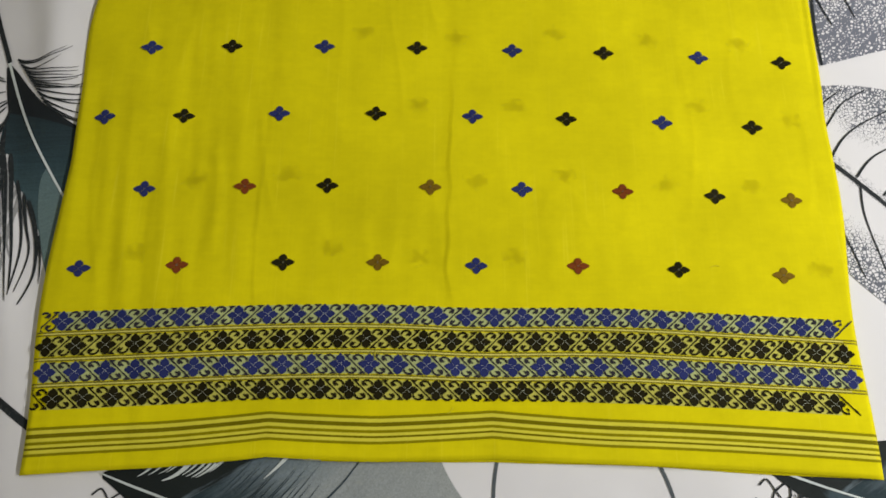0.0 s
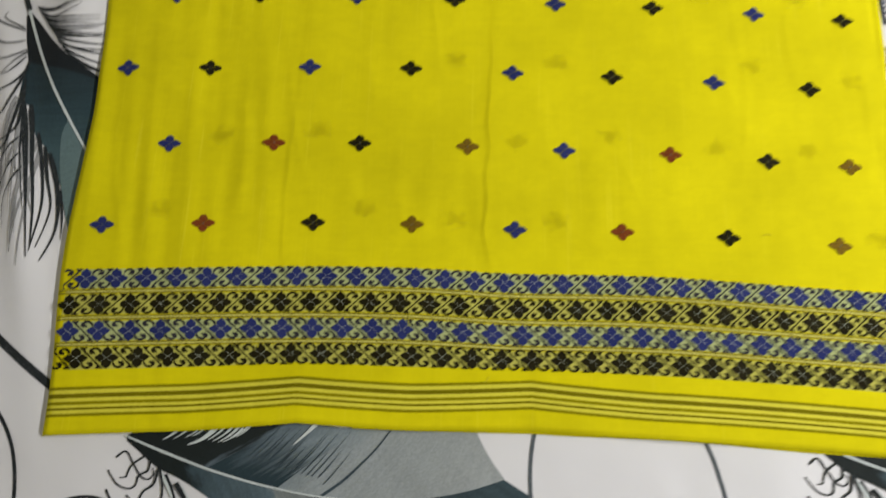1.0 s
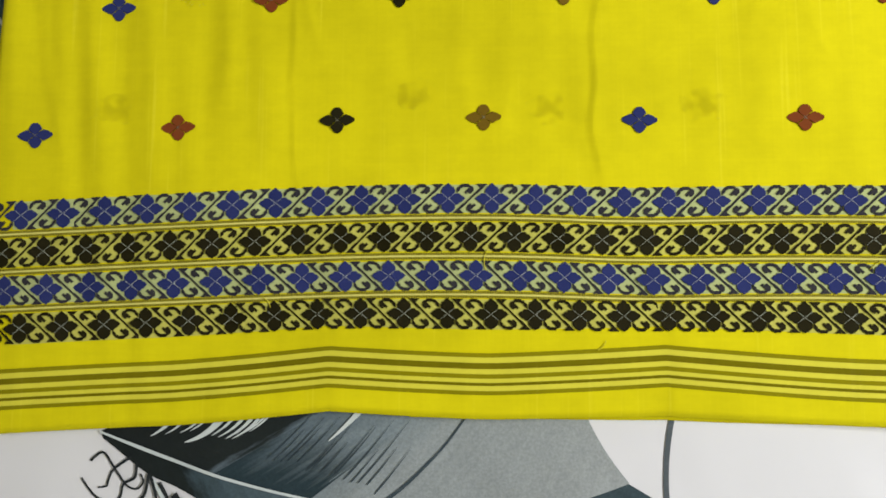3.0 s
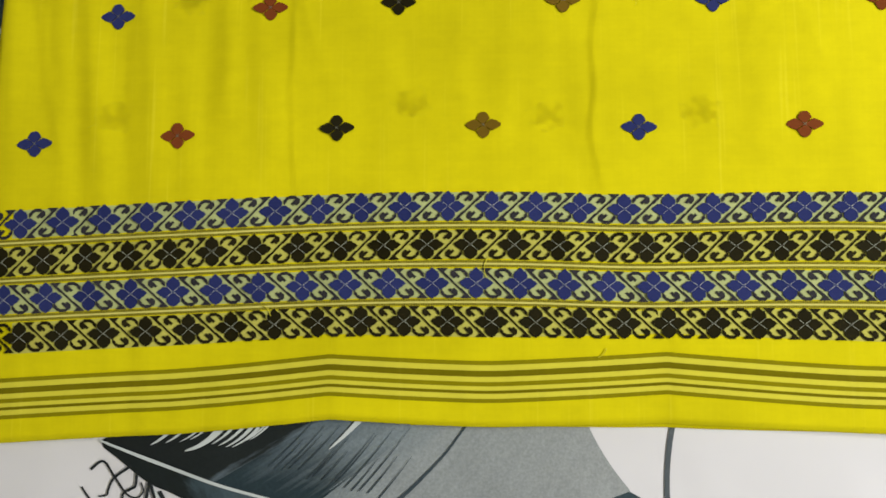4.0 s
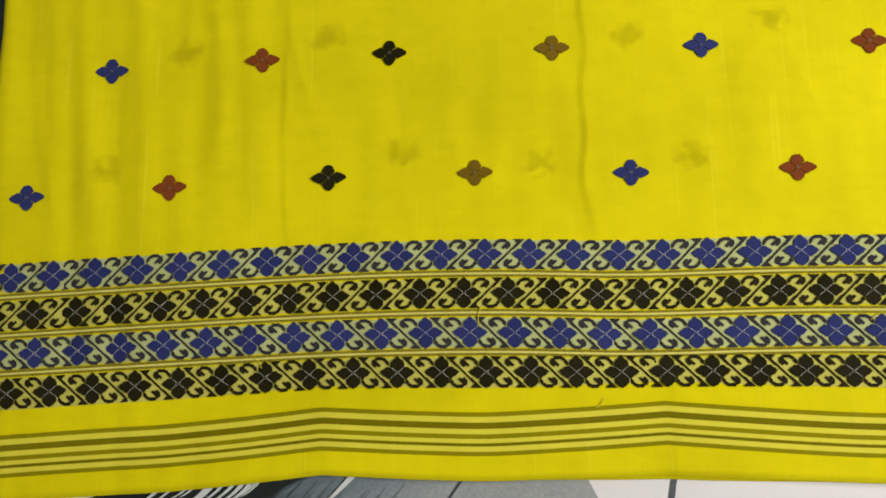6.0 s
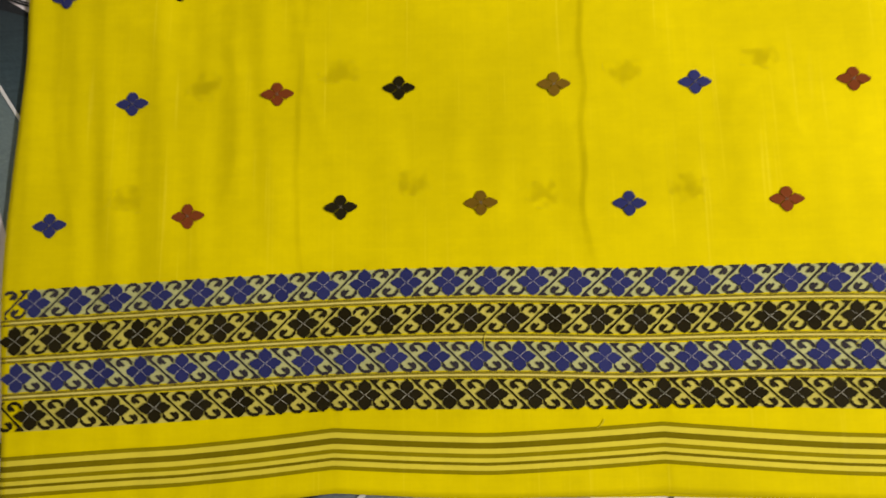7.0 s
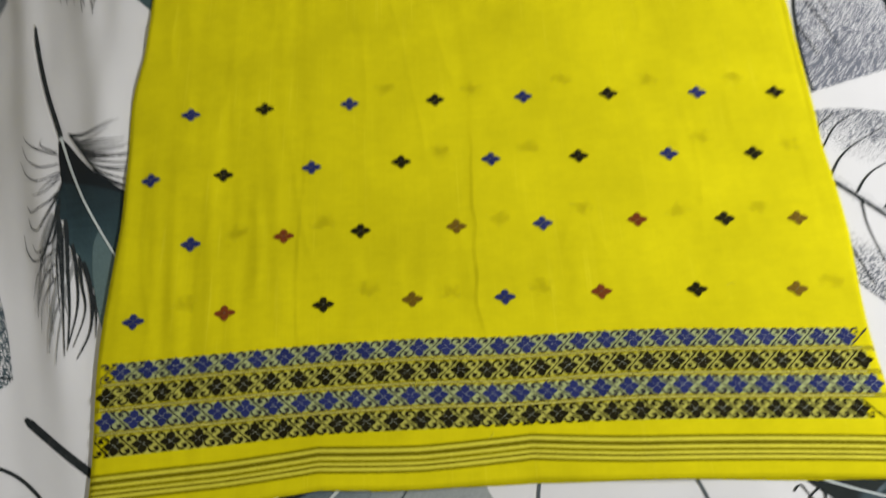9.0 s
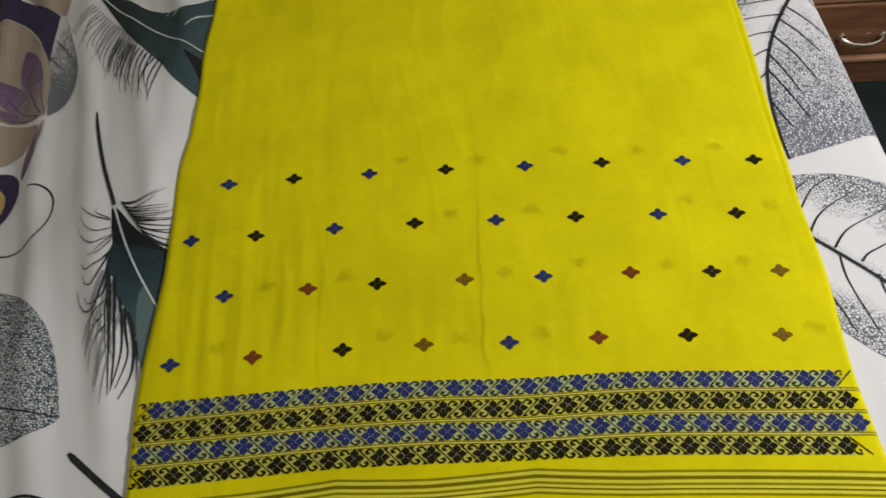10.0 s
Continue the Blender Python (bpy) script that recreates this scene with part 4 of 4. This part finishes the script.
# scattered motifs in four rows
ROW_V = (0.2305, 0.3250, 0.4200, 0.5160)
ROW_X = ((-0.400, -0.292, -0.174, -0.067, 0.045, 0.162, 0.278, 0.400), (-0.341, -0.225, -0.129, -0.008, 0.101, 0.221, 0.332, 0.424),
         (-0.400, -0.307, -0.192, -0.075, 0.043, 0.159, 0.278, 0.390), (-0.357, -0.258, -0.143, -0.026, 0.095, 0.212, 0.334, 0.441))
FOUR = (M_BLUE, M_RED, M_BLACK, M_BROWN)
for r in range(4):
    for c in range(8):
        mat = FOUR[c % 4] if r < 2 else (M_BLUE, M_BLACK)[c % 2]
        m = cloth_frame(ROW_X[r][c], ROW_V[r], 0.0004, rng.uniform(-2, 2))
        motif = sewn("field_motif", MOTIF[mat], m, shawl)
        sewn("motif_outline", MOTIF_DOTS, pose(0, 0, 0.0005), motif)

# a few loose thread ends
for x, v, a, turn, ln in ((-0.064, 0.134, 235, 70, 0.016), (0.012, 0.0615, 20, 60, 0.009), (0.315, 0.235, 40, -70, 0.012), (-0.22, 0.095, 100, 60, 0.010), (0.21, 0.128, 190, 50, 0.012)):
    pts, px, pv = [], x, v
    for i in range(9):
        pts.append(cloth_point(px, max(HEM - 0.004, pv), 0.0011) if pv > HEM else Vector((px, pv + sway(px, HEM), BED_TOP + 0.0016)))
        ang = radians(a + turn * i / 8)
        px, pv = px + math.cos(ang) * ln / 8, pv + math.sin(ang) * ln / 8
    verts, faces = [], []
    for i, p in enumerate(pts):
        d = (pts[min(8, i + 1)] - pts[max(0, i - 1)]).normalized()
        side = d.cross(Vector((0, 0, 1))).normalized() * 0.00028
        verts += [p + side, p + Vector((0, 0, 0.0004)), p - side]
        if i:
            b = 3 * i
            faces += [(b - 3, b - 2, b + 1, b), (b - 2, b - 1, b + 2, b + 1)]
    mesh_object("loose_thread", verts, faces, M_PALE, shawl, "thin pale loose thread end")

# the motifs of the under layer show faintly through the thin cotton


def show_through_material():
    n = Nodes("under_layer_show_through", 0.9, specular=0.05)
    n.colour((0.42, 0.37, 0.004))
    tc = n.add("ShaderNodeTexCoord")
    d = n.add("ShaderNodeVectorMath", {0: tc.outputs["UV"], 1: (0.5, 0.5, 0.0)}, operation="DISTANCE").outputs["Value"]
    f = n.noise(n.coords("Object"), 160.0, 3.0)
    core = n.add("ShaderNodeMapRange", {"Value": n.math("ADD", d, n.math("MULTIPLY", n.math("SUBTRACT", f, 0.5), 1.1)), "From Min": 0.08, "From Max": 0.38, "To Min": 0.26, "To Max": 0.0}).outputs["Result"]
    n.tree.links.new(core, n.out.inputs["Alpha"])
    return n.mat


M_GHOST = show_through_material()
for r in range(4):
    for c in range(8):
        gx = ROW_X[r][c] + 0.052 + rng.uniform(-0.008, 0.008)
        gv = ROW_V[r] + 0.010 + 0.004 * r + rng.uniform(-0.006, 0.006)
        if gx > 0.45 or rng.random() < 0.25:
            continue
        verts, uvs = [], []
        for j in range(9):
            for i in range(9):
                verts.append(cloth_point(gx + 0.019 * (i / 4 - 1), gv + 0.015 * (j / 4 - 1), 0.0004))
                uvs.append((i / 8, j / 8))
        mesh_object("under_motif", verts, grid_faces(9, 9), M_GHOST, shawl, "faint shadowy motif of the layer beneath", uvs)

# ---------------------------------------------------------------- chest of drawers beyond the bed
CX0, CX1, CY0, CY1 = 0.74, 1.75, 1.115, 1.55
chest = tagged(new("chest_of_drawers"), "dark polished wooden chest with steel drawer pulls", "chest of drawers")
bm = box(bmesh.new(), (CX0, CY0 + 0.02, 0.08), (CX1, CY1, 0.80), 0.004)
part("carcass", bm, M_WOOD, chest)
part("plinth", box(bmesh.new(), (CX0, CY0, 0.0), (CX1, CY1, 0.085), 0.004), M_WOOD, chest)
part("ledge", box(bmesh.new(), (CX0 - 0.004, CY0 - 0.012, 0.086), (CX1 + 0.004, CY0 + 0.03, 0.100), 0.004), M_WOOD_EDGE, chest, "lighter wooden ledge")
part("top", box(bmesh.new(), (CX0 - 0.015, CY0 - 0.015, 0.80), (CX1 + 0.015, CY1 + 0.01, 0.825), 0.006), M_WOOD, chest)
for k in range(3):
    z0, z1 = (0.108, 0.262) if k == 0 else (0.285 + 0.255 * (k - 1), 0.525 + 0.255 * (k - 1))
    for x0, x1 in ((CX0 + 0.02, 1.235), (1.255, CX1 - 0.02)):
        drawer = part("drawer", box(bmesh.new(), (x0, CY0 - 0.004, z0), (x1, CY0 + 0.02, z1), 0.005), M_WOOD, chest)
        hx, hz = (x0 + x1) / 2, z0 + 0.052
        bm = bmesh.new()
        pts = [Vector((hx - 0.052, CY0 - 0.004, hz + 0.008)), Vector((hx - 0.048, CY0 - 0.022, hz + 0.006)), Vector((hx - 0.025, CY0 - 0.032, hz - 0.004)), Vector((hx + 0.025, CY0 - 0.032, hz - 0.004)), Vector((hx + 0.048, CY0 - 0.022, hz + 0.006)), Vector((hx + 0.052, CY0 - 0.004, hz + 0.008))]
        prev = None
        path = [bezier(pts, i / 16) for i in range(17)]
        for i, p in enumerate(path):
            d = (path[min(16, i + 1)] - path[max(0, i - 1)]).normalized()
            a = d.cross(Vector((0, 0, 1))).normalized()
            b = a.cross(d)
            ringv = [bm.verts.new(p + (a * math.cos(t) + b * math.sin(t)) * 0.0042) for t in np.linspace(0, 2 * math.pi, 8, endpoint=False)]
            if prev:
                for q in range(8):
                    bm.faces.new((prev[q], prev[(q + 1) % 8], ringv[(q + 1) % 8], ringv[q]))
            prev = ringv
        for sx in (-0.050, 0.050):
            knob = bmesh.ops.create_uvsphere(bm, u_segments=12, v_segments=8, radius=0.010)["verts"]
            bmesh.ops.scale(bm, vec=(1, 0.5, 1), verts=knob)
            bmesh.ops.translate(bm, vec=(hx + sx, CY0 - 0.006, hz + 0.008), verts=knob)
        part("handle", bm, M_BRASS, drawer, "curved shiny metal pull")
for z in (0.268, 0.528):
    part("rail", box(bmesh.new(), (CX0, CY0 - 0.001, z), (CX1, CY0 + 0.02, z + 0.014), 0.003), M_WOOD_EDGE, chest)

# ---------------------------------------------------------------- tube lamp on the wall side
lamp_fixture = tagged(new("tube_lamp"), "white tube lamp fitting hung under the ceiling", "lamp")
aim = look(LAMP, (0.0, 0.4, 0.5))
bm = box(bmesh.new(), (-0.62, -0.045, 0.027), (0.62, 0.045, 0.07), 0.008)
bmesh.ops.transform(bm, matrix=aim, verts=bm.verts)
part("housing", bm, M_HOUSING, lamp_fixture)
for x in (-0.45, 0.45):
    q = aim @ Vector((x, 0, 0.04))
    part("rod", box(bmesh.new(), (q.x - 0.006, q.y - 0.006, q.z), (q.x + 0.006, q.y + 0.006, HIGH), 0.001), M_HOUSING, lamp_fixture)
glow = Nodes("lit_tube_glass", 0.4)
glow.colour((0.9, 0.9, 0.88))
glow.out.inputs["Emission Color"].default_value = (1.0, 0.98, 0.95, 1)
glow.out.inputs["Emission Strength"].default_value = 2.0
bm = bmesh.new()
bmesh.ops.create_cone(bm, cap_ends=True, segments=16, radius1=0.012, radius2=0.012, depth=1.15)
bmesh.ops.transform(bm, matrix=aim @ Matrix.Translation((0, 0, 0.0)) @ pose(0, 0, 0, 0, 90, 0) @ Matrix.Translation((0.0, 0, 0)), verts=bm.verts)
bmesh.ops.translate(bm, vec=(aim.to_3x3() @ Vector((0, 0, 0.013))), verts=bm.verts)
part("tube", bm, glow.mat, lamp_fixture, "lit white glass tube")
